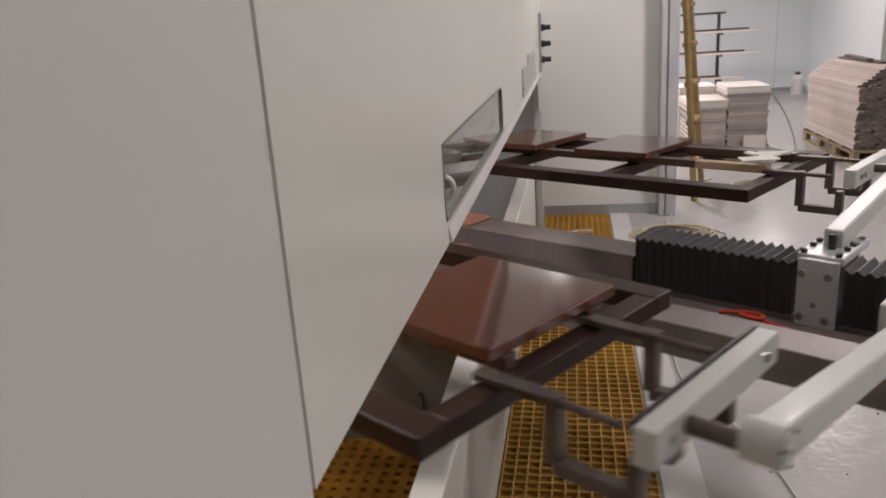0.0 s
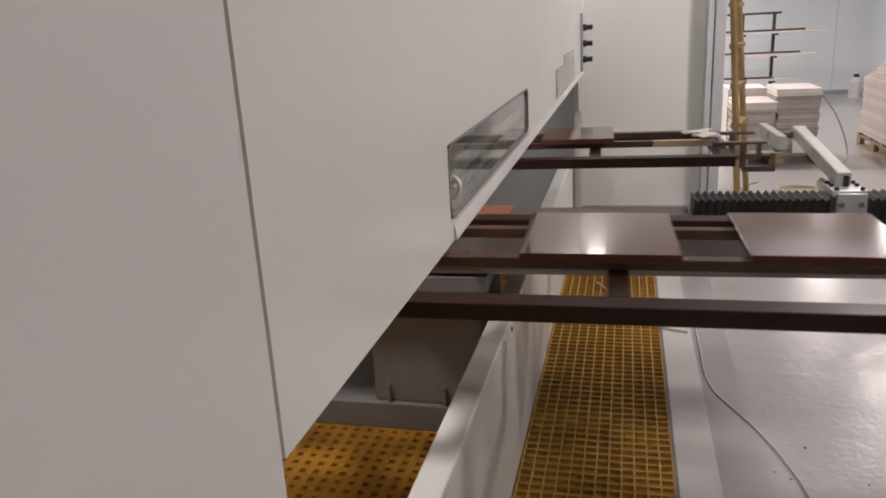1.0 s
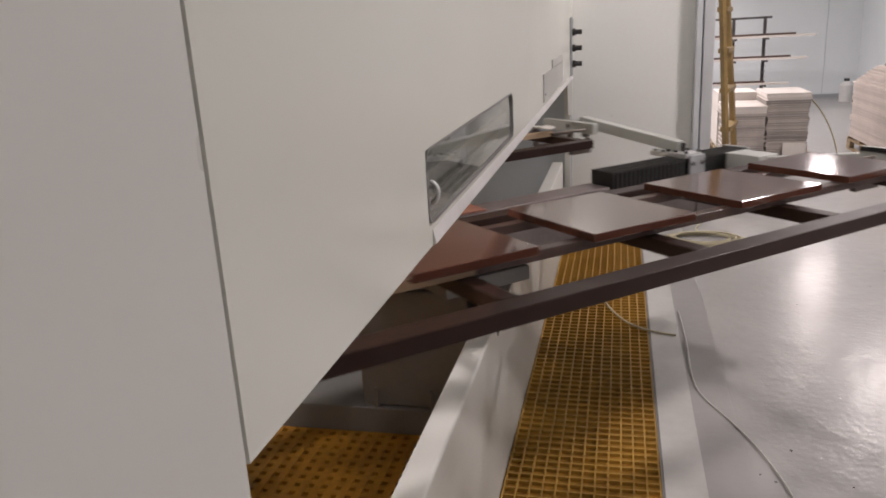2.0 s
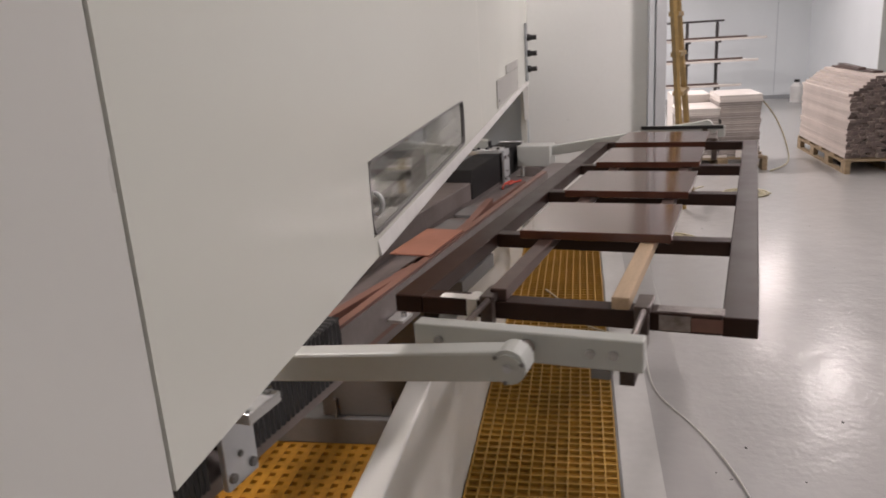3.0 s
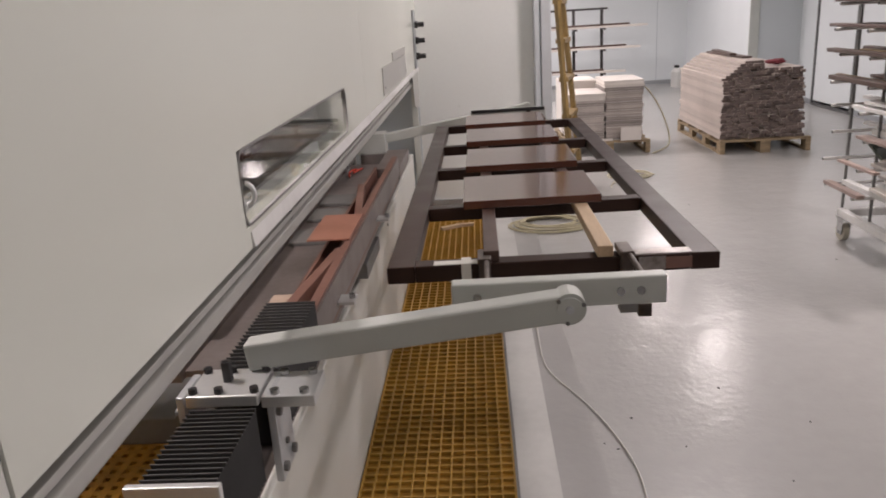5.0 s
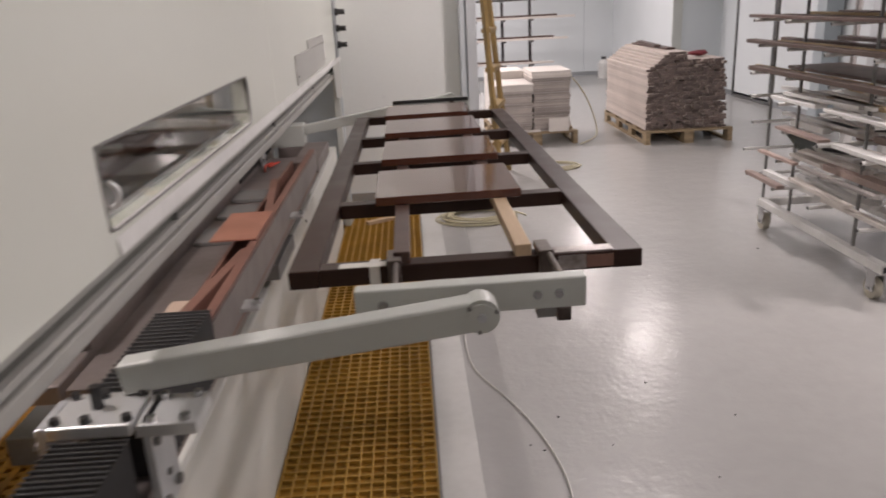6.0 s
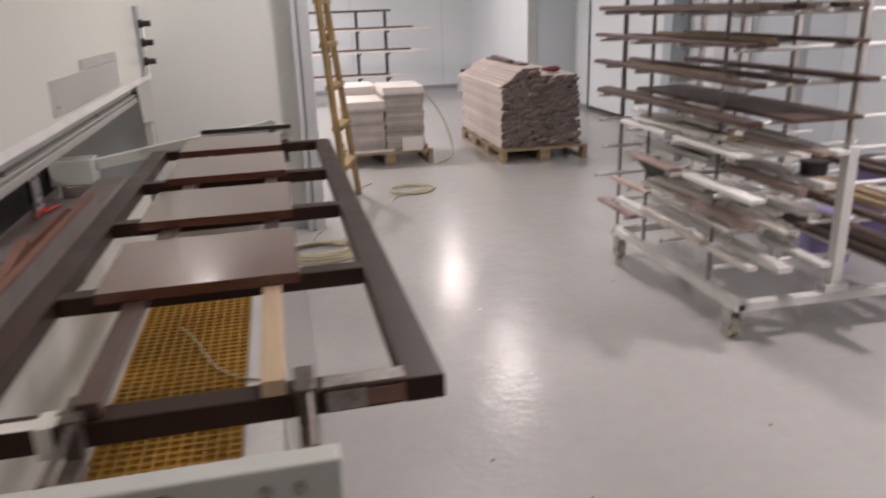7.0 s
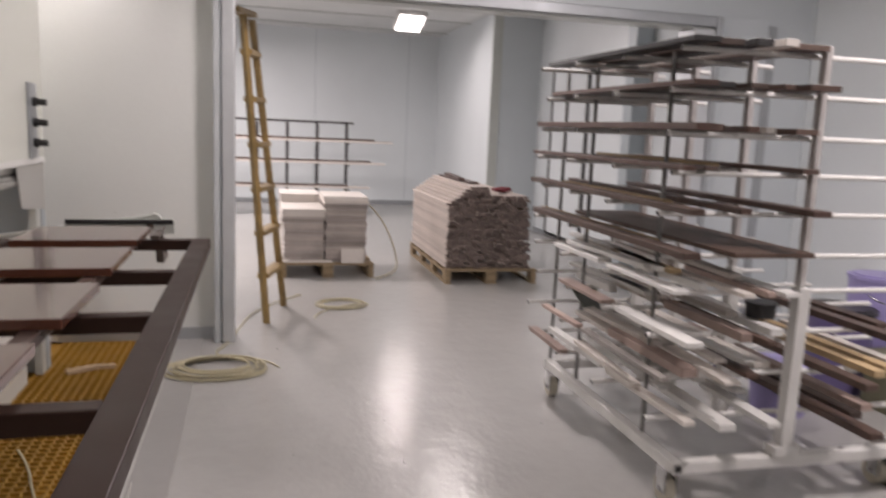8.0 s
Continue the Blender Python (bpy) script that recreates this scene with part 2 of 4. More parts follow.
# ---------- floor, pits and gratings ----------
def grating(name, x0, x1, y0, y1, pitch, bar, material, label):
    rows = []
    nx, ny = round((x1 - x0) / pitch), round((y1 - y0) / pitch)
    for i in range(nx + 1):
        x = x0 + (x1 - x0) * i / nx
        rows.append((x - bar / 2, x + bar / 2, y0, y1, -0.013, 0.0))
    for j in range(ny + 1):
        y = y0 + (y1 - y0) * j / ny
        rows.append((x0, x1, y - bar / 2, y + bar / 2, -0.013, -0.0015))
    return tagged(boxes_mesh(name, rows, material), label, "floor grating", kind="structure")


def build_floor():
    structure("floor", "pale grey glossy epoxy factory floor with scuffs", "floor", FLOOR, 0.012, 7.0, -4.0, 15.0, -0.3, 0.0)
    structure("floor_far", "pale grey epoxy floor behind the grating", "floor", FLOOR, -3.0, 0.012, 6.46, 15.0, -0.3, 0.0)
    structure("pit_floor", "paint-stained floor of the drainage pit", "floor", PIT, -2.6, 0.012, -4.0, 6.46, -0.32, -0.014)
    grating("grating_outer", -0.472, 0.0, -0.6, 6.44, 0.0395, 0.0058, GRATE, "yellow fibreglass floor grating strip")
    grating("grating_inner", -2.4, -0.548, -0.6, 5.6, 0.046, 0.025, GRATEIN, "orange-stained yellow grating inside the booth basin")
    structure("ledge", "pale painted border strip along the grating", "floor edging", LEDGE, 0.012, 0.135, -4.0, 6.60, 0.0, 0.005)
    structure("floor_stripe", "grey unpainted floor stripe beside the pale border", "floor", STRIPE, 0.1355, 0.278, -4.0, 6.60, 0.0, 0.0025)
    structure("ledge_end", "pale painted border strip closing the grating", "floor edging", LEDGE, -0.48, 0.012, 6.44, 6.60, 0.0, 0.005)
    structure("angle_edge", "dark steel angle along the grating", "floor edging", DARKSTEEL, 0.004, 0.011, -0.6, 6.44, -0.1, 0.003)
    curb = structure("curb", "white sheet-steel basin wall beside the grating", "basin wall", CURB, -0.545, -0.480, -1.0, 5.42, -0.3, 0.537, bevel=0.006)
    for y in (1.85, 2.75, 3.9):
        part("rivet", cyl(bmesh.new(), (-0.485, y, 0.50), (-0.476, y, 0.50), 0.007, 10), DARKSTEEL, curb)
    # dirt specks trodden into the epoxy
    rng = random.Random(5)
    bm = bmesh.new()
    spots = [(0.274, 3.342), (0.301, 2.894), (0.25, 3.1), (0.34, 2.86), (0.42, 3.05), (0.27, 2.99)]
    spots += [(rng.uniform(0.2, 1.9), rng.uniform(2.0, 6.0)) for _ in range(26)]
    for x, y in spots:
        r = rng.uniform(0.002, 0.0055)
        bmesh.ops.create_cone(bm, cap_ends=True, segments=7, radius1=r, radius2=r * 0.6, depth=0.002, matrix=Matrix.Translation((x, y, 0.001)) @ Matrix.Diagonal((1, rng.uniform(0.6, 1.6), 1, 1)))
    tagged(part("floor_dirt", bm, BLACK), "dark specks of dirt on the floor", "dirt", kind="stuff")


# ---------- spray booth ----------
def rounded_ring(y0, y1, z0, z1, r, width, x0, x1):
    """A flat ring with rounded corners in the plane across x, from x0 to x1 deep."""
    bm = bmesh.new()

    def loop(g, x):
        out = []
        for cy, cz, a0 in ((y1 - r, z1 - r, 0), (y0 + r, z1 - r, 90), (y0 + r, z0 + r, 180), (y1 - r, z0 + r, 270)):
            for k in range(7):
                a = radians(a0 + 15 * k)
                out.append(bm.verts.new((x, cy + (r + g) * math.cos(a), cz + (r + g) * math.sin(a))))
        return out

    loops = [loop(0, x0), loop(width, x0), loop(width, x1), loop(0, x1)]
    n = len(loops[0])
    for a, b in zip(loops, loops[1:] + loops[:1]):
        for i in range(n):
            bm.faces.new((a[i], a[(i + 1) % n], b[(i + 1) % n], b[i]))
    bmesh.ops.recalc_face_normals(bm, faces=bm.faces)
    return bm


def build_booth():
    W0, W1 = -0.48, -0.43
    wy0, wy1, wz0, wz1 = 1.842, 2.85, 1.068, 1.190
    rows = [(W0, W1, 1.206, wy0, 1.032, 2.62), (W0, W1, wy1, 3.242, 1.032, 2.62), (W0, W1, wy0, wy1, 1.032, wz0), (W0, W1, wy0, wy1, wz1, 2.62)]
    wall = tagged(boxes_mesh("wall_west", rows, CABINET), "smooth off-white enamelled spray booth wall", "booth wall", kind="structure")
    one("wall_panel", CABINET, wall, W0, W1, 3.246, 5.66, 1.032, 2.62, bevel=0.002)
    structure("wall_west_near", "smooth off-white enamelled booth panel down to the floor", "booth wall", CABINETNEAR, W0, W1, -4.0, 1.2015, 0.0, 2.62, bevel=0.002)
    structure("seam", "dark seam between the booth panels", "trim", SEAM, W0 + 0.002, W1 - 0.004, 1.2015, 1.2065, 0.9, 2.62)
    structure("seam_far", "thin seam between the booth panels", "trim", DARKSTEEL, W0 + 0.002, W1 - 0.004, 3.241, 3.247, 1.034, 2.62)
    bm = bmesh.new()
    ring = [[bm.verts.new((x, y, z)) for x, z in ((W1 + 0.0005, 1.059), (W1 + 0.005, 1.037), (W1 + 0.005, 1.033), (W1 + 0.0005, 1.033))] for y in (1.86, 5.655)]
    bm.faces.new(ring[0])
    bm.faces.new(ring[1][::-1])
    for k in range(4):
        bm.faces.new((ring[0][k], ring[0][(k + 1) % 4], ring[1][(k + 1) % 4], ring[1][k]))
    bmesh.ops.recalc_face_normals(bm, faces=bm.faces)
    tagged(part("foot_strip", bm, WHITEPAINT), "pale sloping strip along the foot of the booth wall", "trim", kind="structure")
    win = tagged(empty("window_1"), "long low glass inspection window with black gasket", "window", kind="structure")
    part("gasket", rounded_ring(wy0 + 0.003, wy1 - 0.003, wz0 + 0.003, wz1 - 0.003, 0.024, 0.004, W1 - 0.006, W1 + 0.0015), DARKSTEEL, win)
    pane = one("pane", GLASS, win, W1 - 0.012, W1 - 0.004, wy0 + 0.001, wy1 - 0.001, wz0 + 0.001, wz1 - 0.001)
    pane.visible_shadow = False
    tube("handle", [(W1 - 0.002, wy0 + 0.03, 1.10), (W1 + 0.014, wy0 + 0.03, 1.105), (W1 + 0.014, wy0 + 0.03, 1.13), (W1 - 0.002, wy0 + 0.03, 1.135)], 0.004, ALU, win, "small bright handle")
    vent = tagged(empty("cover_plate"), "grey cover plate screwed to the booth wall", "cover plate")
    one("plate", COVERGREY, vent, W1, W1 + 0.004, 3.74, 4.78, 1.072, 1.180, bevel=0.001)
    one("upper_plate", COVERGREY, vent, W1, W1 + 0.004, 4.15, 4.78, 1.182, 1.217, bevel=0.001)
    for y in (3.78, 4.74):
        part("screw", cyl(bmesh.new(), (W1 + 0.003, y, 1.10), (W1 + 0.007, y, 1.10), 0.005, 8), STEEL, vent)
    panel = tagged(empty("switch_strip"), "grey switch strip with three black knobs", "switch")
    one("base", TRIM, panel, W1, W1 + 0.012, 5.40, 5.52, 1.06, 1.40, bevel=0.003)
    for z in (1.315, 1.222, 1.130):
        b = bmesh.new()
        cyl(b, (W1 + 0.012, 5.46, z), (W1 + 0.030, 5.46, z), 0.021, 16)
        cyl(b, (W1 + 0.030, 5.46, z), (W1 + 0.068, 5.46, z), 0.015, 16)
        part("knob", b, BLACK, panel, smooth=False)
    # inside and ends of the booth
    structure("wall_booth_back", "off-white back wall inside the booth", "booth wall", CABINET, -2.66, -2.6, -4.0, 5.8, -0.3, 2.62)
    structure("wall_booth_end", "grey end wall below the booth", "booth wall", DOORGREY, -2.6, -0.435, 5.60, 5.658, -0.3, 1.03)
    structure("booth_end_post", "pale steel post under the booth end", "post", ARM, -0.475, -0.44, 5.52, 5.598, 0.0, 1.03)
    flap = bmesh.new()
    rim = [flap.verts.new((x, y, z)) for x in (-0.438, -0.434) for y, z in ((5.22, 1.03), (5.655, 1.03), (5.655, 0.80), (5.28, 0.845))]
    flap.faces.new(rim[:4])
    flap.faces.new(rim[:3:-1])
    for k in range(4):
        flap.faces.new((rim[k], rim[k + 4], rim[(k + 1) % 4 + 4], rim[(k + 1) % 4]))
    bmesh.ops.recalc_face_normals(flap, faces=flap.faces)
    tagged(part("end_flap", flap, COVERGREY), "light grey tapered sheet hanging under the booth end", "cover sheet")
    structure("wall_booth_end_upper", "off-white end wall of the booth", "booth wall", CABINET, -2.6, -0.482, 5.60, 5.658, 1.034, 2.62)
    structure("booth_ceiling", "off-white booth ceiling", "ceiling", CABINET, -2.66, -0.43, -4.0, 5.66, 2.622, 2.70)
    structure("wall_north_near", "smooth white panel wall beside the doorway", "wall", WALLNEAR, -2.66, 0.340, 6.10, 6.20, 0.0, 2.70)
    structure("baseboard", "grey metal base strip under the panel wall", "baseboard", TRIM, -0.5, 0.340, 6.085, 6.098, 0.0, 0.07)


def guard():
    """The slotted track that comes down under the booth wall once the table has stopped."""
    g = tagged(empty("guard_track", 0, 0, 0), "grey grooved aluminium guard track under the booth wall", "track")
    y0, y1 = 1.21, 5.50
    one("back_strip", TRIM, g, -0.479, -0.468, y0, y1, 0.95, 1.075)
    one("upper_band", COVERGREY, g, -0.467, -0.455, y0, y1, 1.0035, 1.031, bevel=0.002)
    one("groove", TRACKDARK, g, -0.467, -0.462, y0, y1, 0.990, 1.003)
    one("middle_band", TRACK, g, -0.467, -0.450, y0, y1, 0.979, 0.9895, bevel=0.001)
    one("slot", TRACKDARK, g, -0.467, -0.458, y0, y1, 0.9755, 0.9785)
    one("lower_band", TRACK, g, -0.467, -0.444, y0, y1, 0.953, 0.975, bevel=0.003)
    one("bottom_lip", COVERGREY, g, -0.467, -0.452, y0, y1, 0.945, 0.9525, bevel=0.001)
    for y in (2.2, 3.3, 4.4):
        one("joint", DARKSTEEL, g, -0.468, -0.452, y, y + 0.012, 0.9645, 1.004)
    return g


# ---------- building shell ----------
def build_shell():
    jamb = structure("door_jamb", "brushed grey metal doorway jamb", "door frame", JAMBPALE, 0.342, 0.376, 5.992, 6.20, 0.0, 2.70, bevel=0.004)
    one("jamb_groove", DOORGREY, jamb, 0.377, 0.385, 6.02, 6.20, 0.0, 2.70)
    one("jamb_face", JAMB, jamb, 0.386, 0.455, 5.995, 6.20, 0.0, 1.98, bevel=0.006)
    structure("lintel", "grey metal beam over the wide doorway", "beam", TRIM, 0.386, 3.40, 5.995, 6.20, 1.985, 2.05, bevel=0.006)
    structure("lintel_wall", "pale grey panel wall above the doorway", "wall", JOGBLUE, 0.386, 6.0, 6.02, 6.18, 2.052, 2.70)
    structure("lintel_lip", "thin bright lip under the doorway beam", "trim", ARM, 0.46, 3.40, 6.03, 6.17, 1.972, 1.984)
    structure("wall_north", "pale bluish white sandwich panel wall", "wall", WALL, -3.0, 3.5, 14.0, 14.1, 0.0, 2.75)
    structure("wall_east_back", "pale bluish white panel wall", "wall", WALL, 3.5, 3.6, 11.0, 14.1, 0.0, 2.75)
    structure("wall_jog", "blue-grey steel panel beside the wall corner", "wall", JOGBLUE, 3.61, 4.2, 11.0, 11.1, 0.0, 2.75)
    structure("wall_east", "white sandwich panel wall", "wall", WALL, 4.15, 4.25, -4.0, 11.0, 0.0, 2.75)
    structure("wall_corner_trim", "pale corner trim", "trim", ARM, 3.488, 3.612, 10.985, 10.999, 0.0, 2.75)
    structure("wall_west_back", "pale bluish white panel wall", "wall", WALL, -3.1, -3.0, 6.2, 14.0, 0.0, 2.75)
    structure("wall_south", "white panel wall", "wall", WALL, -2.66, 4.25, -4.1, -4.0, 0.0, 2.75)
    ceiling = structure("ceiling", "white ribbed panel ceiling", "ceiling", CEIL, -3.1, 4.25, -4.1, 14.1, 2.75, 2.85)
    structure("baseboard_north", "pale grey skirting along the wall", "baseboard", TRIM, -3.0, 3.49, 13.985, 13.998, 0.0, 0.06)
    structure("baseboard_east", "pale grey skirting along the wall", "baseboard", TRIM, 4.13, 4.148, -4.0, 10.9, 0.0, 0.06)
    for k, x in enumerate((1.5, 3.0)):
        structure("wall_seam", "panel joint", "trim", DOORGREY, x, x + 0.006, 13.996, 13.999, 0.06, 2.75)
    for y in (7.4, 8.4):
        structure("wall_seam_east", "panel joint", "trim", DOORGREY, 4.146, 4.149, y, y + 0.006, 0.06, 2.75)
    for y in (6.9, 8.2, 9.5, 10.8, 12.1, 13.4):
        structure("ceiling_rib", "pale joint rib of the ceiling", "ceiling", ARM, -3.0, 3.49 if y > 11 else 4.1, y, y + 0.05, 2.735, 2.749)
    # white door with a dark frame in the east wall
    d = tagged(empty("door_1"), "white door with dark metal edges, closed", "door", kind="structure")
    for y in (9.43, 10.44):
        one("door_frame", FOLD, d, 4.115, 4.149, y, y + 0.035, 0.0, 2.1)
    one("door_rail", DARKSTEEL, d, 4.120, 4.149, 9.43, 10.475, 2.101, 2.13)
    one("door_sill", FOLD, d, 4.112, 4.149, 9.466, 10.439, 0.0, 0.03)
    one("door_leaf", WALL, d, 4.130, 4.149, 9.468, 10.437, 0.033, 2.098)
    # square steel columns along the east wall
    structure("column", "grey square steel column along the wall", "column", DOORGREY, 3.96, 4.128, 8.1, 8.27, 0.0, 2.75, bevel=0.004)
    # the doorway's far jamb and the partition that goes on to the east wall
    far = structure("door_jamb", "grey metal doorway jamb", "door frame", TRIM, 3.402, 3.44, 5.985, 6.20, 0.0, 2.05, bevel=0.004)
    one("jamb_face", JAMB, far, 3.25, 3.40, 5.996, 6.20, 0.0, 1.970, bevel=0.006)
    structure("partition", "blue-grey sandwich panel partition beside the doorway", "wall", JOGBLUE, 3.442, 4.148, 6.02, 6.18, 0.0, 2.0515)
    structure("partition_joint", "dark joint of the partition panels", "trim", TRIM, 3.80, 3.86, 6.012, 6.019, 0.0, 2.02)


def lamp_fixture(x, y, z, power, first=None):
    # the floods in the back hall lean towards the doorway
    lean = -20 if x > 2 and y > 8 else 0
    f = tagged(empty("ceiling_or_fill_light", x, y, z), "white box ceiling light, switched on; six are added fill", "ceiling light", "ceiling lights")
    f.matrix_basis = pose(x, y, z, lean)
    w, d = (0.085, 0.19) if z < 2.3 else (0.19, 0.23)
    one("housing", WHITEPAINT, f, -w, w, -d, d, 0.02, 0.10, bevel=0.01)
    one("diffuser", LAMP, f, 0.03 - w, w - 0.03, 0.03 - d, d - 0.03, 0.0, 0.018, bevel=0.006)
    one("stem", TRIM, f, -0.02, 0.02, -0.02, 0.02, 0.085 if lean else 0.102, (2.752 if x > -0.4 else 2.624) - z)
    area("ceiling_or_fill_lamp", f.matrix_basis @ pose(0, 0, -0.012), 1.26 * w, 1.3 * d, power)
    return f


# ---------- rotating table ----------
AX, AY = -0.74, 3.17


def bellows(parent, x0, x1, y0, y1, z0, z1, pitch):
    """A pleated cover: saw-tooth folds round the top and both sides."""
    bm = bmesh.new()
    n = max(3, round((y1 - y0) / pitch))
    rings = []
    for i in range(2 * n + 1):
        g = 0.0 if i % 2 == 0 else -0.011
        y = y0 + (y1 - y0) * i / (2 * n)
        rings.append([bm.verts.new((x, y, z)) for x, z in ((x0 - g * 0.35, z0), (x0 - g * 0.35, z1 + g), (x1 + g * 0.35, z1 + g), (x1 + g * 0.35, z0))])
    for a, b in zip(rings, rings[1:]):
        for k in range(3):
            bm.faces.new((a[k], a[k + 1], b[k + 1], b[k]))
    # paler strips along the top folds imitate light caught by their crests
    rows = []
    for i in range(0, 2 * n + 1, 2):
        y = y0 + (y1 - y0) * i / (2 * n)
        rows += [(x0 - 0.001, x1 + 0.001, y - 0.001, y + 0.001, z1 - 0.001, z1 + 0.0012)]
    bm.faces.new(rings[0])
    bm.faces.new(rings[-1][::-1])
    bmesh.ops.recalc_face_normals(bm, faces=bm.faces)
    bel = part("bellows", bm, BLACK, parent, "black pleated rubber bellows")
    boxes_mesh("fold_glints", rows, FOLD, bel)
    return bel


def bolt(parent, p, axis, r=0.008, h=0.008, material=None):
    a = Vector(p)
    bm = cyl(bmesh.new(), a, a + Vector(axis) * h, r, 8)
    cyl(bm, a + Vector(axis) * h, a + Vector(axis) * (h + 0.001), r * 0.55, 6)
    return part("bolt", bm, material or STEEL, parent)


def carriage(table, cx, side, y, s):
    car = part("carriage", box(bmesh.new(), cx - 0.060, cx + 0.058, y - 0.05, y + 0.05, 0.792, 0.812, bevel=0.003), ALU, table, "bolted aluminium carriage plate")
    for q in (-1, 1):
        one("cheek", JAMB, car, cx + q * 0.0735 - 0.0065, cx + q * 0.0735 + 0.0065, y - 0.040, y + 0.046, 0.645, 0.806, bevel=0.002)
        for dy in (-0.028, 0.028):
            for z in (0.668, 0.772):
                bolt(car, (cx + q * 0.080, y + dy, z), (q, 0, 0), 0.009, 0.007, DARKSTEEL)
        bolt(car, (cx + q * 0.080, y, 0.70), (q, 0, 0), 0.006, 0.004, DARKSTEEL)
    for dx in (-0.05, -0.008, 0.05):
        for dy in (-0.037, 0.037):
            bolt(car, (cx + dx, y + dy, 0.812), (0, 0, 1), 0.0075, 0.009, BLACK)
    bolt(car, (cx - 0.005, y + 0.005, 0.812), (0, 0, 1), 0.009, 0.035, BLACK)
    foot = (cx + side * 0.061, cx + side * 0.148)
    one("arm_foot", ALU, car, min(foot), max(foot), y - 0.045, y + 0.045, 0.786, 0.806, bevel=0.002)
    for dx in (0.082, 0.130):
        for dy in (-0.034, 0.034):
            bolt(car, (cx + side * dx, y + dy, 0.806), (0, 0, 1), 0.008, 0.008, STEEL)


def end_plate(table, cx, y, s):
    end = one("end_plate", ALU, table, cx - 0.066, cx + 0.066, y - 0.006, y + 0.006, 0.60, 0.796, bevel=0.002, label="aluminium end plate")
    for dx in (-0.03, 0.03):
        bolt(end, (cx + dx, y + s * 0.006, 0.765), (0, s, 0), 0.009, 0.006)


def build_outer_rail(table, cx):
    """Rail of the outer carrier: pleated cover at one end, open red-oxide channel, plain beam at the other."""
    one("rail_beam", RAIL, table, cx - 0.055, cx + 0.040, -1.58, 1.43, 0.625, 0.655, bevel=0.003, label="grey-brown steel rail beam")
    bellows(table, cx - 0.054, cx + 0.054, -1.594, -1.395, 0.657, 0.79, 0.0125)
    bellows(table, cx - 0.054, cx + 0.054, -1.285, -0.93, 0.657, 0.79, 0.017)
    end_plate(table, cx, -1.602, -1)
    carriage(table, cx, 1, -1.34, -1)
    one("rail_cover", RAIL, table, cx - 0.055, cx + 0.055, 0.93, 1.43, 0.657, 0.71, bevel=0.003)
    one("block_foot", RAIL, table, cx - 0.20, cx + 0.04, 1.432, 1.55, 0.625, 0.688, bevel=0.003)
    one("end_block", ARM, table, cx - 0.235, cx - 0.065, 1.432, 1.55, 0.69, 0.795, bevel=0.004, label="light grey arm block")
    one("side_plate", RAIL, table, cx + 0.0485, cx + 0.0535, -0.925, 0.925, 0.675, 0.758, label="grey-brown side plate")
    bm = bmesh.new()
    box(bm, cx + 0.026, cx + 0.048, -0.925, 0.925, 0.657, 0.765)
    box(bm, cx - 0.058, cx - 0.048, -0.925, 0.925, 0.657, 0.72)
    box(bm, cx - 0.0475, cx + 0.0255, -0.925, 0.925, 0.657, 0.668)
    part("channel", bm, COPPER, table, "red-oxide primed steel channel")
    for y, a, n in ((-0.68, -6, 0.25), (0.12, 7, 0.28)):
        brace = box(bmesh.new(), -0.013, 0.013, -n, n, -0.045, 0.045, bevel=0.002, m=None)
        bmesh.ops.transform(brace, matrix=pose(cx - 0.005, y, 0.714, 0, 0, a), verts=brace.verts)
        part("brace", brace, COPPER, table, "red-oxide steel brace")
    one("bridge_plate", COPPERPLATE, table, cx - 0.083, cx + 0.042, -0.39, -0.11, 0.766, 0.772, bevel=0.002, label="orange-red bridge plate")
    one("mount_plate", BATTENPLATE, table, cx - 0.150, cx - 0.062, -0.92, -0.55, 0.662, 0.668)
    for y in (-0.675, 0.11):
        br = one("side_bracket", ALU, table, cx + 0.0545, cx + 0.098, y - 0.03, y + 0.03, 0.69, 0.698, bevel=0.001, label="small bolted aluminium bracket")
        bolt(br, (cx + 0.088, y, 0.698), (0, 0, 1), 0.008, 0.012, STEEL)
    bolt(table, (cx - 0.11, -0.70, 0.668), (0, 0, 1), 0.011, 0.02, BLACK)
    one("gap_cover", RAIL, table, cx - 0.250, cx - 0.060, -0.95, 1.40, 0.63, 0.645, label="grey-brown cover sheet")
    for y in (-0.02, 0.28, 0.52):
        one("cross_plate", DARKSTEEL, table, cx - 0.240, cx - 0.061, y, y + 0.16, 0.6455, 0.658, bevel=0.002)
    tube("red_cable", [(cx - 0.20, 1.06, 0.652), (cx - 0.22, 1.12, 0.662), (cx - 0.19, 1.20, 0.668), (cx - 0.16, 1.14, 0.664), (cx - 0.21, 1.08, 0.662), (cx - 0.17, 1.26, 0.652)], 0.005, REDCABLE, table, "loose red cable loops")


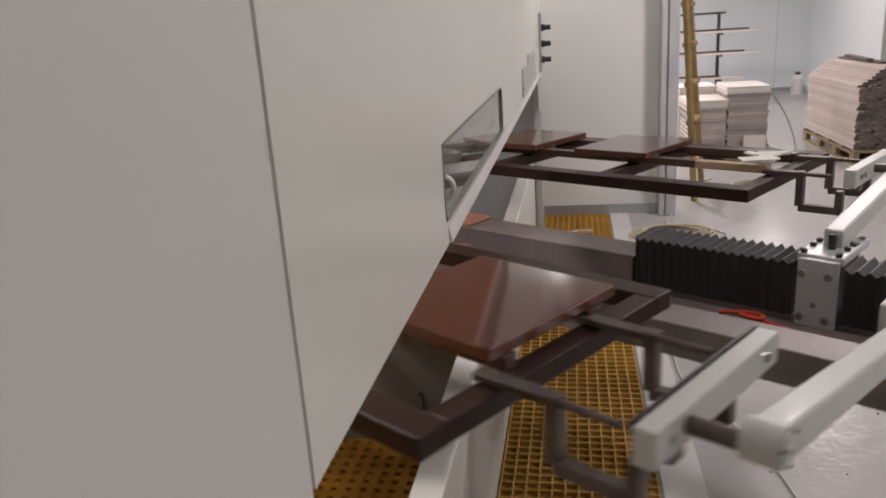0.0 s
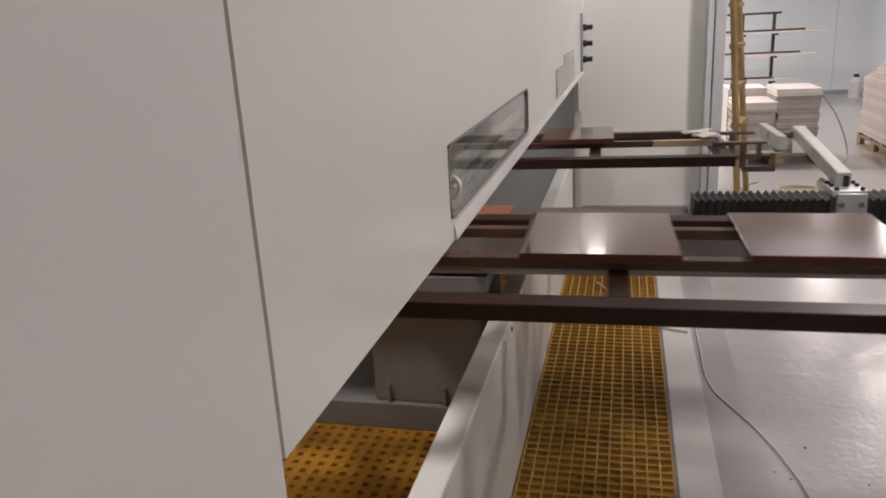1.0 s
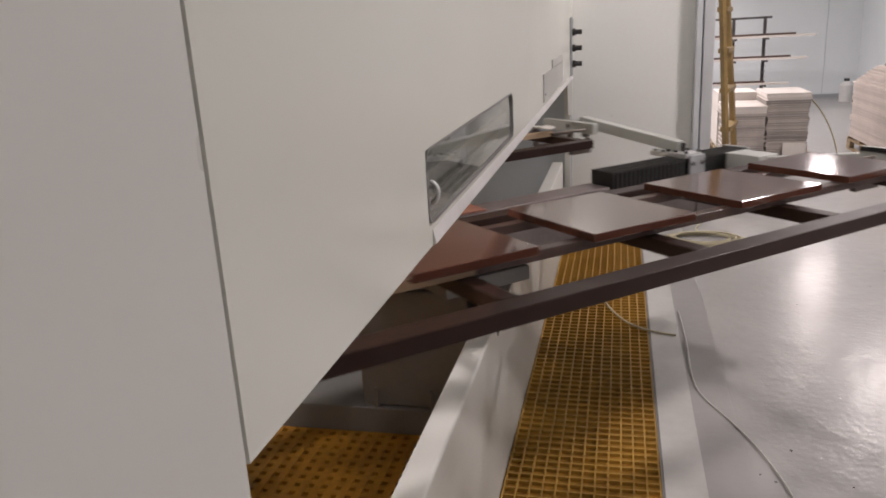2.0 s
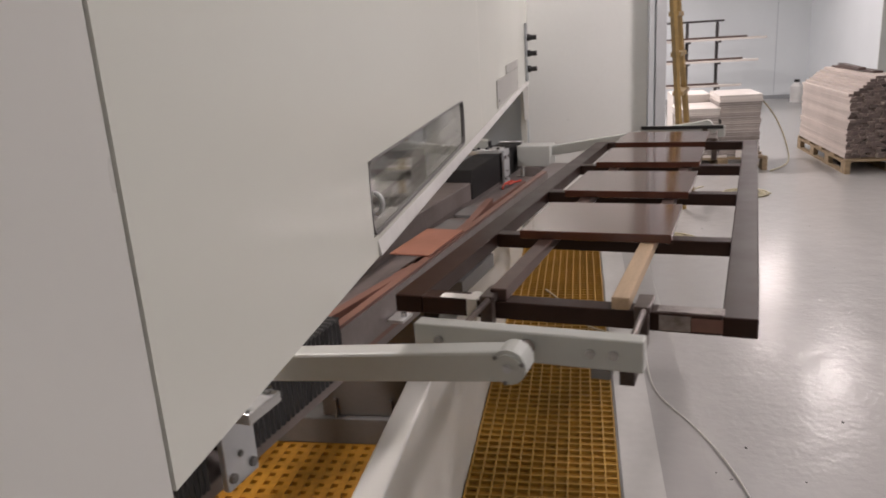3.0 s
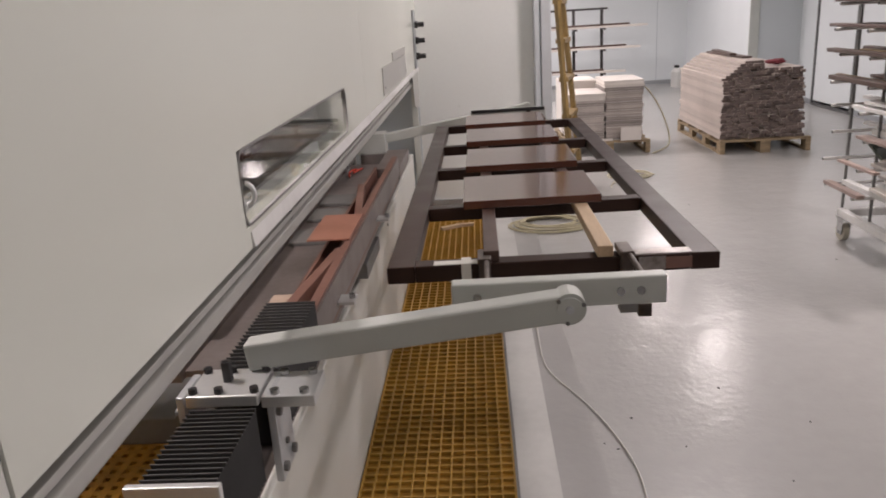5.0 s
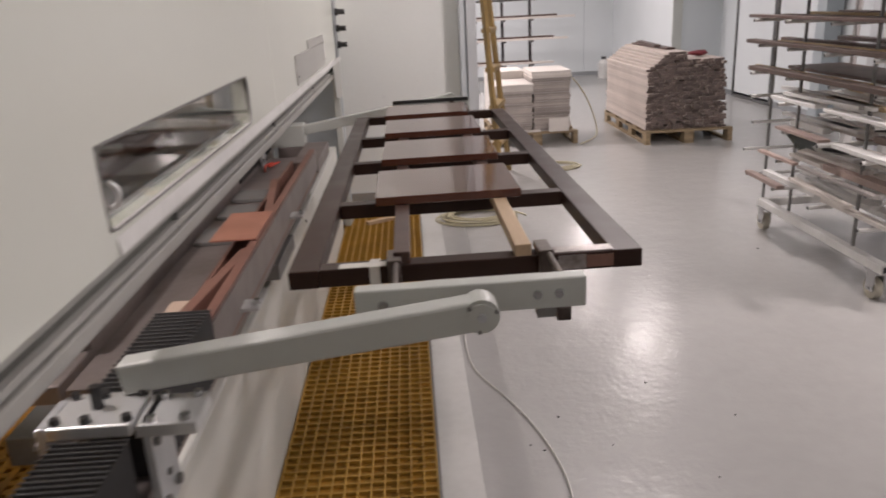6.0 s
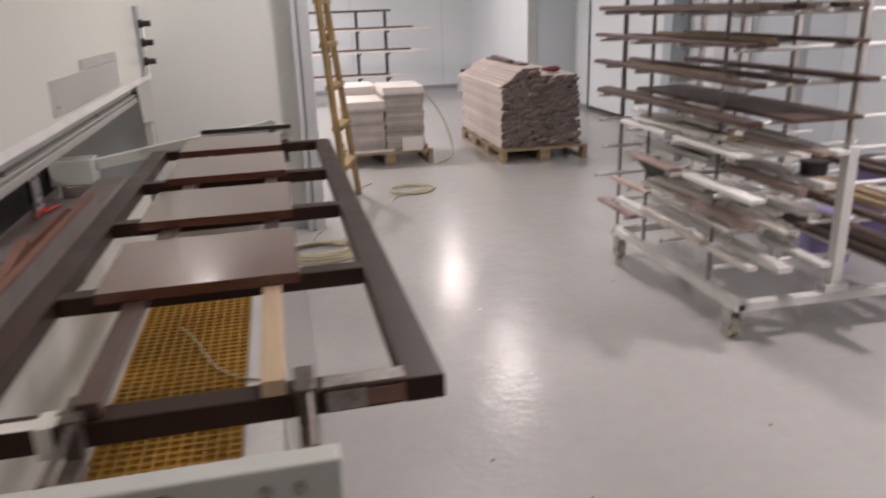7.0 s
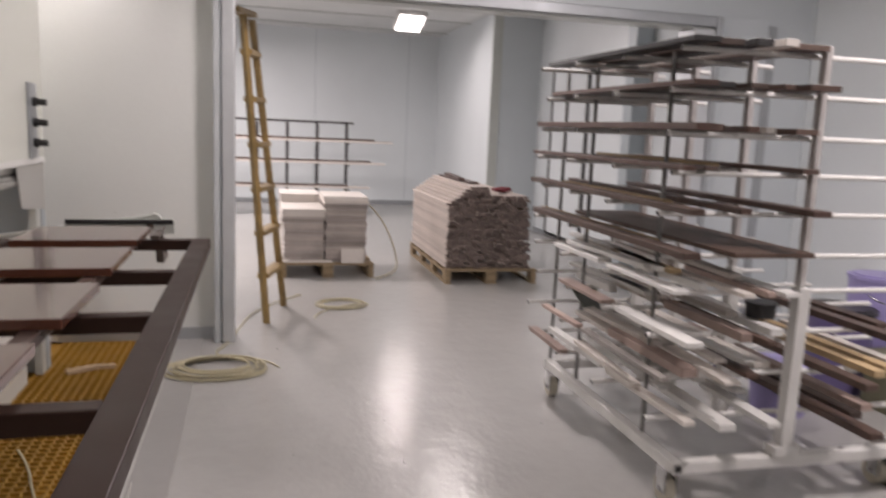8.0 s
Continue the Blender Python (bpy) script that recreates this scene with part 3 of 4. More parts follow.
def build_inner_rail(table, cx):
    """Rail of the inner carrier: a closed beam with pleated covers at both ends."""
    one("rail_beam", RAIL, table, cx - 0.055, cx + 0.055, -0.95, 1.58, 0.615, 0.655, bevel=0.003, label="grey-brown steel rail beam")
    one("rail_cover", RAIL, table, cx - 0.06, cx + 0.06, -0.79, 0.79, 0.6565, 0.735, bevel=0.004, label="grey-brown rail cover")
    one("bridge_plate", COPPERPLATE, table, cx - 0.06, cx + 0.06, 0.02, 0.20, 0.736, 0.744, bevel=0.002, label="orange-red bridge plate")
    bellows(table, cx - 0.062, cx + 0.062, 1.315, 1.59, 0.657, 0.79, 0.024)
    bellows(table, cx - 0.062, cx + 0.062, 0.80, 1.205, 0.657, 0.79, 0.0245)
    end_plate(table, cx, 1.60, 1)
    carriage(table, cx, -1, 1.26, 1)



def build_arm(table, cx, side, s, px, pz, y, y_plate, plate, shift=0.0, foot=None):
    """An arm from the carriage on a rail to the pivot, and the clamp plate that it carries."""
    x0, z0 = foot or (cx + side * 0.018, 0.830)
    lift = 0.016
    d = Vector((px - x0, 0, pz + lift - z0))
    ang = math.degrees(math.atan2(d.z, d.x))
    arm = empty("swing_arm", x0, y, z0)
    arm.parent = table
    arm["label"] = "light grey painted swing arm"
    bm = box(bmesh.new(), 0, d.length, -0.022, 0.022, -0.0245, 0.0245, bevel=0.005)
    bmesh.ops.transform(bm, matrix=pose(0, 0, 0, 0, -ang, 0), verts=bm.verts)
    cyl(bm, (d.x, -0.0225, d.z), (d.x, 0.0225, d.z), 0.0272, 24)
    part("arm_body", bm, ARM, arm)
    hub = bmesh.new()
    cyl(hub, (d.x, 0.023 * s, d.z), (d.x, 0.026 * s, d.z), 0.021, 20)
    part("hub", hub, ARM, arm)
    bolt(arm, (d.x, s * 0.026, d.z), (0, s, 0), 0.007, 0.003, JAMB)
    for a in (20, 140, 260):
        bolt(arm, (d.x + 0.0235 * math.cos(radians(a)), s * 0.0245, d.z + 0.0235 * math.sin(radians(a))), (0, s, 0), 0.0035, 0.003, DARKSTEEL)
    bar = empty("clamp_plate", px, y_plate, pz + 0.005)
    bar.parent = table
    part("plate_bar", box(bmesh.new(), shift - 0.195, shift + 0.180, -0.016, 0.016, -0.026, 0.026, bevel=0.003), plate, bar)
    part("pivot_boss", cyl(bmesh.new(), (0, -s * 0.017, lift - 0.014), (0, y - y_plate + s * -0.023, lift - 0.014), 0.013, 16) if abs(y - y_plate) > 0.045 else cyl(bmesh.new(), (0, -0.02, lift - 0.005), (0, 0.02, lift - 0.005), 0.02, 16), CLAMP, bar)
    for dx in (-0.15, 0.10, 0.135):
        bolt(bar, (shift + dx, s * 0.016, 0.0), (0, s, 0), 0.008, 0.004)
    one("stop_block", DARKSTEEL, bar, shift + 0.10, shift + 0.13, -0.014, 0.014, -0.042, -0.0265)
    return arm, bar


def build_clamp(table, x, s, y_end, y_plate, z, gap=0.016, deep=0.1):
    """A U-shaped screw clamp that ties a carrier's end to its plate."""
    c = empty("screw_clamp", x, 0, z)
    c.parent = table
    c["label"] = "dark steel U-shaped screw clamp"
    jaw = y_end + s * gap
    a, b = sorted((jaw, y_plate - s * 0.017))
    bm = bmesh.new()
    box(bm, -0.012, 0.012, jaw - 0.011, jaw + 0.011, 0.015 - deep, 0.018, bevel=0.002)
    box(bm, -0.012, 0.012, a, b, -deep, 0.022 - deep, bevel=0.002)
    box(bm, -0.012, 0.012, y_plate - s * 0.027 - 0.01, y_plate - s * 0.027 + 0.01, -deep, -0.03, bevel=0.002)
    part("hook", bm, CLAMP, c)
    part("screw_rod", cyl(bmesh.new(), (0.004, y_end - s * 0.03, -0.012 + 0.022), (0.004, y_plate - s * 0.05, -0.012 + 0.022), 0.006, 10), CLAMP, c)
    one("pad", CLAMP, c, -0.014, 0.014, min(y_end - s * 0.05, y_end + s * (gap + 0.005)), max(y_end - s * 0.05, y_end + s * (gap + 0.005)), 0.003, 0.016, bevel=0.002)
    return c


def build_carrier(table, name, cx, y0, y1, w, z, bars, panels, battens, pads):
    """A welded tube frame with cross bars, battens and lacquered panels lying on them."""
    t, h = 0.058, 0.036
    c = empty(name)
    c.parent = table
    c["label"] = "dark brown steel tube carrier with lacquered panels"
    for x in (cx - w / 2 + t / 2, cx + w / 2 - t / 2):
        one("long_tube", BROWN, c, x - t / 2, x + t / 2, y0, y1, z - h, z, bevel=0.0025, label="dark brown steel tube")
    for k, y in enumerate((y0 + 0.0225, *bars, y1 - 0.0225)):
        one("cross_tube", BROWN, c, cx - w / 2 + t + 0.0003, cx + w / 2 - t - 0.0003, y - 0.022, y + 0.022, z - h + 0.0005, z - 0.0005, bevel=0.0025, label="dark brown steel tube")
    for x, a, b, m in battens:
        part("batten", box(bmesh.new(), x - 0.016, x + 0.016, a, b, z, z + 0.024, bevel=0.002), m, c, "wooden batten")
    for x0, x1, a, b, turn in panels:
        bm = box(bmesh.new(), -(x1 - x0) / 2, (x1 - x0) / 2, -(b - a) / 2, (b - a) / 2, 0, 0.02, bevel=0.002)
        bmesh.ops.transform(bm, matrix=pose((x0 + x1) / 2, (a + b) / 2, z + 0.0245, 0, 0, turn), verts=bm.verts)
        part("panel", bm, PANEL, c, "glossy brown lacquered door panel")
    for x, y in pads:
        one("spacer_block", BATTENPLATE, c, x - 0.02, x + 0.02, y - 0.024, y + 0.02, z + 0.0005, z + 0.024, bevel=0.002, label="small pale wooden spacer block")
    return c


def build_table():
    """The turntable, and its parts that sag with the outer carrier."""
    table = tagged(empty("turntable", AX, AY, 0), "rotating loading table with two brown carriers of lacquered panels", "spraying machine")
    build_outer_rail(table, 0.253)
    build_inner_rail(table, -0.065)
    # outer carrier
    Z = 0.872
    outer = build_carrier(table, "outer_carrier", 0.816, -0.985, 1.15, 0.676, Z, (-0.475, 0.055, 0.54), [(0.632, 0.975, -0.62, -0.31, 0.5), (0.635, 0.978, -0.155, 0.165, -0.6), (0.63, 0.972, 0.335, 0.665, 0.3), (0.622, 0.965, 0.80, 1.115, -0.4)], [(0.695, -0.98, 1.12, BATTENBROWN), (0.925, -0.985, -0.45, WOOD), (0.925, -0.449, 1.12, BATTENBROWN)], ((0.765, -0.478), (0.845, -0.474), (0.76, 0.052), (0.87, 0.058), (0.78, 0.545)))
    sags = [outer]
    sags += build_arm(table, 0.253, 1, -1, 0.815, 0.876, -1.285, -1.19, ARM)
    sags += build_arm(table, 0.253, 1, 1, 0.93, 0.876, 1.50, 1.39, ARM, -0.095, (0.125, 0.772))
    # added black strip darkens the plate edge that is turned from the light
    one("unlit_edge_strip", BLACK, outer, 0.645, 1.01, 1.368, 1.373, 0.893, 0.9095, label="black strip imitating the unlit edge of the clamp plate")
    for x, dx in ((0.680, 0.032), (0.965, 0.013)):
        sags.append(build_clamp(table, x, -1, -0.985, -1.19, Z, 0.016, 0.055))
        sags.append(build_clamp(table, x + dx, 1, 1.15, 1.39, Z, 0.088))
    one("tape", TAPE, outer, 0.632, 0.652, -0.989, -0.942, Z - 0.042, Z + 0.0018, label="strip of white masking tape")
    one("tape", TAPE, outer, 0.575, 0.672, -0.984, -0.958, Z + 0.0002, Z + 0.0012, label="strip of white masking tape")
    one("worn_patch", SCRAPED, outer, 0.988, 1.10, -0.978, -0.945, Z - 0.0005, Z + 0.0008, label="patch scraped to bare metal")
    one("worn_patch", SCRAPED, outer, 0.992, 1.045, -0.9865, -0.984, Z - 0.032, Z - 0.004, label="patch scraped to bare metal")
    one("worn_patch", COPPER, outer, 1.046, 1.098, -0.9863, -0.984, Z - 0.030, Z - 0.006, label="rusty rubbed patch")
    # inner carrier
    inner = build_carrier(table, "inner_carrier", -0.645, -0.97, 0.97, 0.672, Z, (-0.42, 0.03, 0.48), [(-0.84, -0.50, 0.27, 0.55, 0.4), (-0.84, -0.50, -0.20, 0.10, 0), (-0.84, -0.50, -0.68, -0.36, 0)], [(-0.79, -0.92, 0.93, BATTENBROWN), (-0.56, -0.92, 0.70, BATTENBROWN), (-0.56, 0.701, 0.93, WOOD)], ((-0.68, 0.03), (-0.66, 0.48)))
    for s in (-1, 1):
        build_arm(table, -0.065, -1, s, -0.70, 0.876, s * 1.262, s * 1.165, ARM)
        for x in (-0.80, -0.54):
            build_clamp(table, x, s, s * 0.97, s * 1.165, Z, 0.06)
    rng = random.Random(3)
    for k in range(5):
        rag = box(bmesh.new(), -0.05, 0.05, -0.02, 0.02, 0, 0.006, m=pose(-0.74 + 0.05 * k, 0.89 + rng.uniform(-0.03, 0.03), Z + 0.025 + 0.004 * k, rng.uniform(-8, 8), rng.uniform(-8, 8), rng.uniform(0, 180)))
        part("masking_scrap", rag, TAPE, inner, "crumpled white masking scrap")
    # hub under the rails
    one("hub_plate", DARKSTEEL, table, -0.16, 0.30, -0.16, 0.16, 0.565, 0.6145, bevel=0.003)
    part("hub_drum", cyl(bmesh.new(), (0.0, 0, 0.531), (0.0, 0, 0.5645), 0.14, 32), DARKSTEEL, table, "dark grey steel turning hub")
    return table, sags


def build_pedestal():
    p = tagged(empty("pedestal", AX, AY, 0), "dark grey steel pedestal standing in the basin", "pedestal")
    one("base_beam", DARKSTEEL, p, -0.62, 0.17, -0.19, 0.62, 0.0, 0.10, bevel=0.005)
    one("column_box", DARKSTEEL, p, -0.275, 0.12, -0.17, 0.25, 0.101, 0.53, bevel=0.006)
    for x in (-0.22, -0.02, 0.10):
        one("gusset", DARKSTEEL, p, x - 0.005, x + 0.005, -0.188, -0.171, 0.101, 0.17)


# ---------- loose things beyond the doorway ----------
def wooden_pallet(name, x0, x1, y0, y1, label):
    p = tagged(empty(name, x0, y0, 0), label, "pallet", "pallets")
    lx, ly = x1 - x0, y1 - y0
    for k in range(5):
        y = ly * k / 4
        one("deck_board", PALLET, p, 0, lx, max(0, y - 0.06), min(ly, y + 0.06), 0.105, 0.125, bevel=0.002)
    for i in range(3):
        x = lx * i / 2
        xa, xb = max(0, x - 0.045), min(lx, x + 0.045)
        one("stringer", PALLET, p, xa, xb, 0, ly, 0.088, 0.1045)
        for k in range(4):
            y = (ly - 0.11) * k / 3
            one("block", PALLET, p, xa, xb, y, y + 0.11, 0.018, 0.0875, bevel=0.003)
        one("runner", PALLET, p, xa, xb, 0, ly, 0.0, 0.0175)
    return p


def big_stack():
    """Primed bars piled on a pallet: their cut ends show as a rough brickwork."""
    x0, x1, y0, y1 = 2.115, 2.875, 7.62, 9.02
    wooden_pallet("pallet", x0 - 0.01, x1 + 0.03, y0 - 0.06, y1 + 0.02, "worn wooden pallet under a pile of primed bars")
    st = tagged(empty("bar_stack", x0, y0, 0.126), "tall pile of pinkish primed wooden bars with brown cut ends", "lumber stack")
    rng = random.Random(11)
    bars = []
    h, w = 0.0236, 0.052
    for r in range(29):
        z = r * h
        lo, hi = 0.0, x1 - x0 - 0.02
        if r > 22:
            lo = 0.03 * (r - 22)
        if r > 25:
            hi = 0.40
        lean = 0.06 * (r - 8) / 20 if r > 8 else 0.0
        x = lo + rng.uniform(-0.006, 0.006)
        while x < hi - 0.02:
            ww = w * rng.choice((1, 1, 0.8, 1.25))
            xe = min(x + ww, hi - lean * 0.8)
            if xe - x < 0.012:
                break
            f = rng.uniform(-0.03, 0.02) - (0.04 if rng.random() < 0.08 else 0)
            b = rng.uniform(-0.02, 0.02)
            if rng.random() > 0.03 or x < lo + 0.06:
                bars.append((x + 0.0008, xe - 0.0008, f, y1 - y0 + b, z + 0.0006, z + h - 0.0006))
            x = xe
    bars_ob = []
    for row in bars:
        a = boxes_mesh("bar", [row], BOARD, st)
        a.data.materials.append(BOARDEND)
        for p in a.data.polygons:
            if abs(p.normal.y) > 0.9:
                p.material_index = 1
        bars_ob.append(a)
    for x, y, w, n, z, turn in ((2.40, 8.4, 0.085, 0.5, 0.8115, 2.0), (2.39, 8.5, 0.06, 0.40, 0.830, -5.0)):
        o = part("dark_board", box(bmesh.new(), -w / 2, w / 2, -n, n, 0, 0.018, bevel=0.0015), BATTENBROWN)
        o.matrix_basis = pose(x, y, z, 0, 0, turn)
        tagged(o, "dark brown board lying on top of the bar pile", "board", "boards on the bar pile")
    cloth = bmesh.new()
    bmesh.ops.create_icosphere(cloth, subdivisions=3, radius=0.06)
    for v in cloth.verts:
        n_ = noise.noise(v.co * 30)
        v.co = Vector((v.co.x * 1.5, v.co.y * 1.2, v.co.z * 0.4)) * (1 + 0.35 * n_)
    c = tagged(part("rag", cloth, REDRAG, smooth=True), "crumpled dark red rag on the bar pile", "rag")
    c.matrix_basis = pose(2.66, 7.85, 0.775)


def small_stack():
    x0, x1, y0, y1 = 0.80, 1.52, 7.92, 9.1
    wooden_pallet("pallet", x0 - 0.02, x1 + 0.03, y0 - 0.06, y1, "worn wooden pallet under two piles of door panels")
    rng = random.Random(4)
    for name, a, b, n, ya in (("panel_pile", 0.0, 0.33, 22, 0.0), ("panel_pile", 0.345, 0.69, 28, 0.02)):
        st = tagged(empty(name, x0 + a, y0 + ya, 0.126), "pile of cream primed door panels on a pallet", "panel stack", "panel piles")
        z = 0.0
        for k in range(n):
            t = rng.choice((0.018, 0.02, 0.022))
            j, l = rng.uniform(-0.008, 0.008), rng.uniform(-0.008, 0.008)
            flare = 0.012 if k > n - 6 else 0
            o = part("door_panel", box(bmesh.new(), -flare + j, b - a + j + flare, l, 0.55 + l, z, z + t - 0.001, bevel=0.0015), CREAM, st)
            o.data.materials.append(PANELSHADE)
            # grey sides, cream tops: shade under overhead light is put into the colour
            for p in o.data.polygons:
                p.material_index = 0 if p.normal.z > 0.5 or k > n - 4 else 1
            z += t
    card = one("carton_sheet", CREAM, None, 1.27, 1.46, 7.845, 7.856, 0.126, 0.25)
    tagged(card, "pale cardboard sheet leaning on the panel pile", "cardboard")
    loose = one("loose_panel", CREAM, None, 0.79, 1.14, 8.5, 9.0, 0.127, 0.64)
    tagged(loose, "stack of cream panels behind the piles", "panel stack")
    low = one("bottom_board", CREAM, None, 0.79, 1.20, 7.865, 7.915, 0.1265, 0.142)
    tagged(low, "pale board lying at the pallet's front", "board")


def step_ladder():
    l = tagged(empty("step_ladder", 0, 0, 0), "yellow-brown wooden step ladder leaning by the doorway", "ladder")

    def leg(a, b, w, name="rail"):
        a, b = Vector(a), Vector(b)
        bm = bmesh.new()
        d = b - a
        box(bm, -w / 2, w / 2, -0.016, 0.016, -d.length / 2, d.length / 2, bevel=0.003)
        bmesh.ops.transform(bm, matrix=Matrix.Translation((a + b) / 2) @ d.to_track_quat("Z", "Y").to_matrix().to_4x4(), verts=bm.verts)
        part(name, bm, LADDERW, l)

    f0, f1 = Vector((0.64, 6.42, 0)), Vector((0.765, 6.88, 0))
    t0, t1 = Vector((0.495, 6.30, 1.88)), Vector((0.545, 6.52, 1.88))
    leg(f0, t0, 0.038)
    leg(f1, t1, 0.036)
    for k in range(1, 7):
        u = k * 0.145 + 0.02
        p, q = f0.lerp(t0, u), f1.lerp(t1, u)
        leg(p, q, 0.07, "step")
    leg(t0 + Vector((-0.06, 0.02, 0.03)), t1 + Vector((-0.01, 0.02, 0.03)), 0.09, "top_cap")


def coil(name, cx, cy, rx, ry, turns, r, material, label, seed, tail):
    rng = random.Random(seed)
    pts = []
    for k in range(turns * 10 + 1):
        a = 2 * math.pi * k / 10
        e = 1 + 0.10 * math.sin(a * 0.37 + seed) - 0.034 * (k // 10) + 0.07 * math.sin(1.9 * (k // 10) + a) + rng.uniform(-0.02, 0.02)
        pts.append((cx + rx * e * math.cos(a), cy + ry * e * math.sin(a), r + 0.0035 * (k // 10)))
    pts += [(x, y, z + r) for x, y, z in tail]
    return tagged(tube(name, pts, r, material), label, "hose")


def build_hoses():
    coil("hose_coil", 0.385, 5.50, 0.275, 0.20, 10, 0.0050, HOSE, "coil of tan air hose on the floor", 2, [(0.30, 5.75, 0), (0.44, 5.95, 0), (0.47, 6.4, 0), (0.62, 6.9, 0), (0.9, 7.2, 0)])
    coil("hose_coil", 1.17, 6.87, 0.18, 0.15, 4, 0.005, HOSE, "flat coil of tan air hose on the floor", 7, [(0.98, 6.72, 0), (0.95, 6.5, 0)])
    tagged(tube("air_hose", [(1.52, 8.0, 0.60), (1.64, 8.2, 0.50), (1.76, 8.25, 0.30), (1.81, 8.2, 0.10), (1.80, 8.1, 0.012), (1.68, 7.9, 0.012), (1.55, 7.75, 0.012)], 0.0065, HOSE), "tan air hose hanging from the panel piles", "hose")
    tagged(tube("floor_cable", [(0.15, 4.25, 0.012), (0.163, 3.9, 0.012), (0.150, 3.62, 0.010), (0.160, 3.42, 0.006), (0.215, 3.30, 0.006), (0.30, 3.11, 0.006), (0.355, 2.90, 0.006), (0.382, 2.72, 0.006), (0.372, 2.56, 0.006), (0.34, 2.3, 0.006), (0.36, 1.9, 0.006)], 0.0030, CABLE), "white cable lying on the floor", "cable")
    tagged(tube("rope", [(-0.30, 4.6, 0.006), (-0.22, 4.45, 0.008), (-0.17, 4.25, 0.008), (-0.08, 4.05, 0.008), (0.03, 3.97, 0.014), (0.12, 3.95, 0.012)], 0.005, HOSE), "thin tan cord across the grating", "cord")
    tagged(tube("red_cable", [(-0.95, 1.9, 0.006), (-0.90, 2.05, 0.05), (-0.84, 2.1, 0.16), (-0.78, 2.02, 0.20), (-0.75, 1.9, 0.13), (-0.76, 1.78, 0.03), (-0.8, 1.7, 0.006)], 0.007, REDCABLE), "loose red cable looping up from the basin grating", "cable")
    scrap = bmesh.new()
    box(scrap, -0.075, 0.075, -0.018, 0.018, 0.0, 0.02, m=pose(0, 0, 0, 0, 0, 30))
    box(scrap, -0.06, 0.06, -0.015, 0.015, 0.0, 0.018, m=pose(0.09, 0.04, 0.0, 0, 0, 5))
    s = tagged(part("wood_scrap", scrap, WOOD), "pale wood offcuts on the grating", "offcut")
    s.matrix_basis = pose(-0.27, 5.55, 0.001)


def back_rack():
    r = tagged(empty("shelf_rack", 0, 12.5, 0), "dark steel arm rack with long boards against the far wall", "rack")
    xs = (0.60, 1.01, 1.425, 1.84)
    for x in xs:
        one("post", RACKDARK, r, x - 0.02, x + 0.02, -0.02, 0.02, 0.0, 1.28)
        one("foot", RACKDARK, r, x - 0.02, x + 0.02, -0.30, 0.30, 0.0, 0.03)
        for z in (0.36, 0.70, 1.0):
            one("arm", RACKDARK, r, x - 0.012, x + 0.012, -0.32, -0.021, z, z + 0.025)
    one("top_rail", RACKDARK, r, 0.2, 1.93, -0.018, 0.018, 1.281, 1.31)
    rng = random.Random(8)
    k = 0
    for z, x1 in ((0.386, 2.1), (0.726, 2.36), (1.026, 2.48)):
        for j in range(4):
            b = one("long_board", CREAM if j != 2 else BATTENBROWN, None, 0.1 + rng.uniform(-0.2, 0.05), x1 - 0.12 * j + rng.uniform(-0.05, 0.05), 12.20 + 0.07 * (j if j != 2 else 0.4), 12.262 + 0.07 * (j if j != 2 else 0.4), z + (0.031 if j == 2 else 0), z + (0.055 if j == 2 else 0.03))
            tagged(b, "long primed board lying on the rack arms" if j != 2 else "long dark board lying on the rack arms", "board", "boards on the far rack")
    # small white bottle-like canister by the wall
    c = tagged(empty("canister", 3.2, 13.4, 0), "small white canister on the floor by the wall", "canister")
    b = bmesh.new()
    cyl(b, (0, 0, 0), (0, 0, 0.24), 0.09, 20)
    cyl(b, (0, 0, 0.24), (0, 0, 0.30), 0.09, 20, 0.04)
    part("body", b, WHITEPAINT, c)
    part("cap", cyl(bmesh.new(), (0, 0, 0.301), (0, 0, 0.34), 0.04, 16), BLACK, c)


# ---------- drying rack ----------
RACK_PLACE = Matrix.Translation((0.48, 1.53, 1.26)) @ Matrix.Scale(1.025, 4) @ Matrix.Translation((-0.48, -1.53, -1.26))


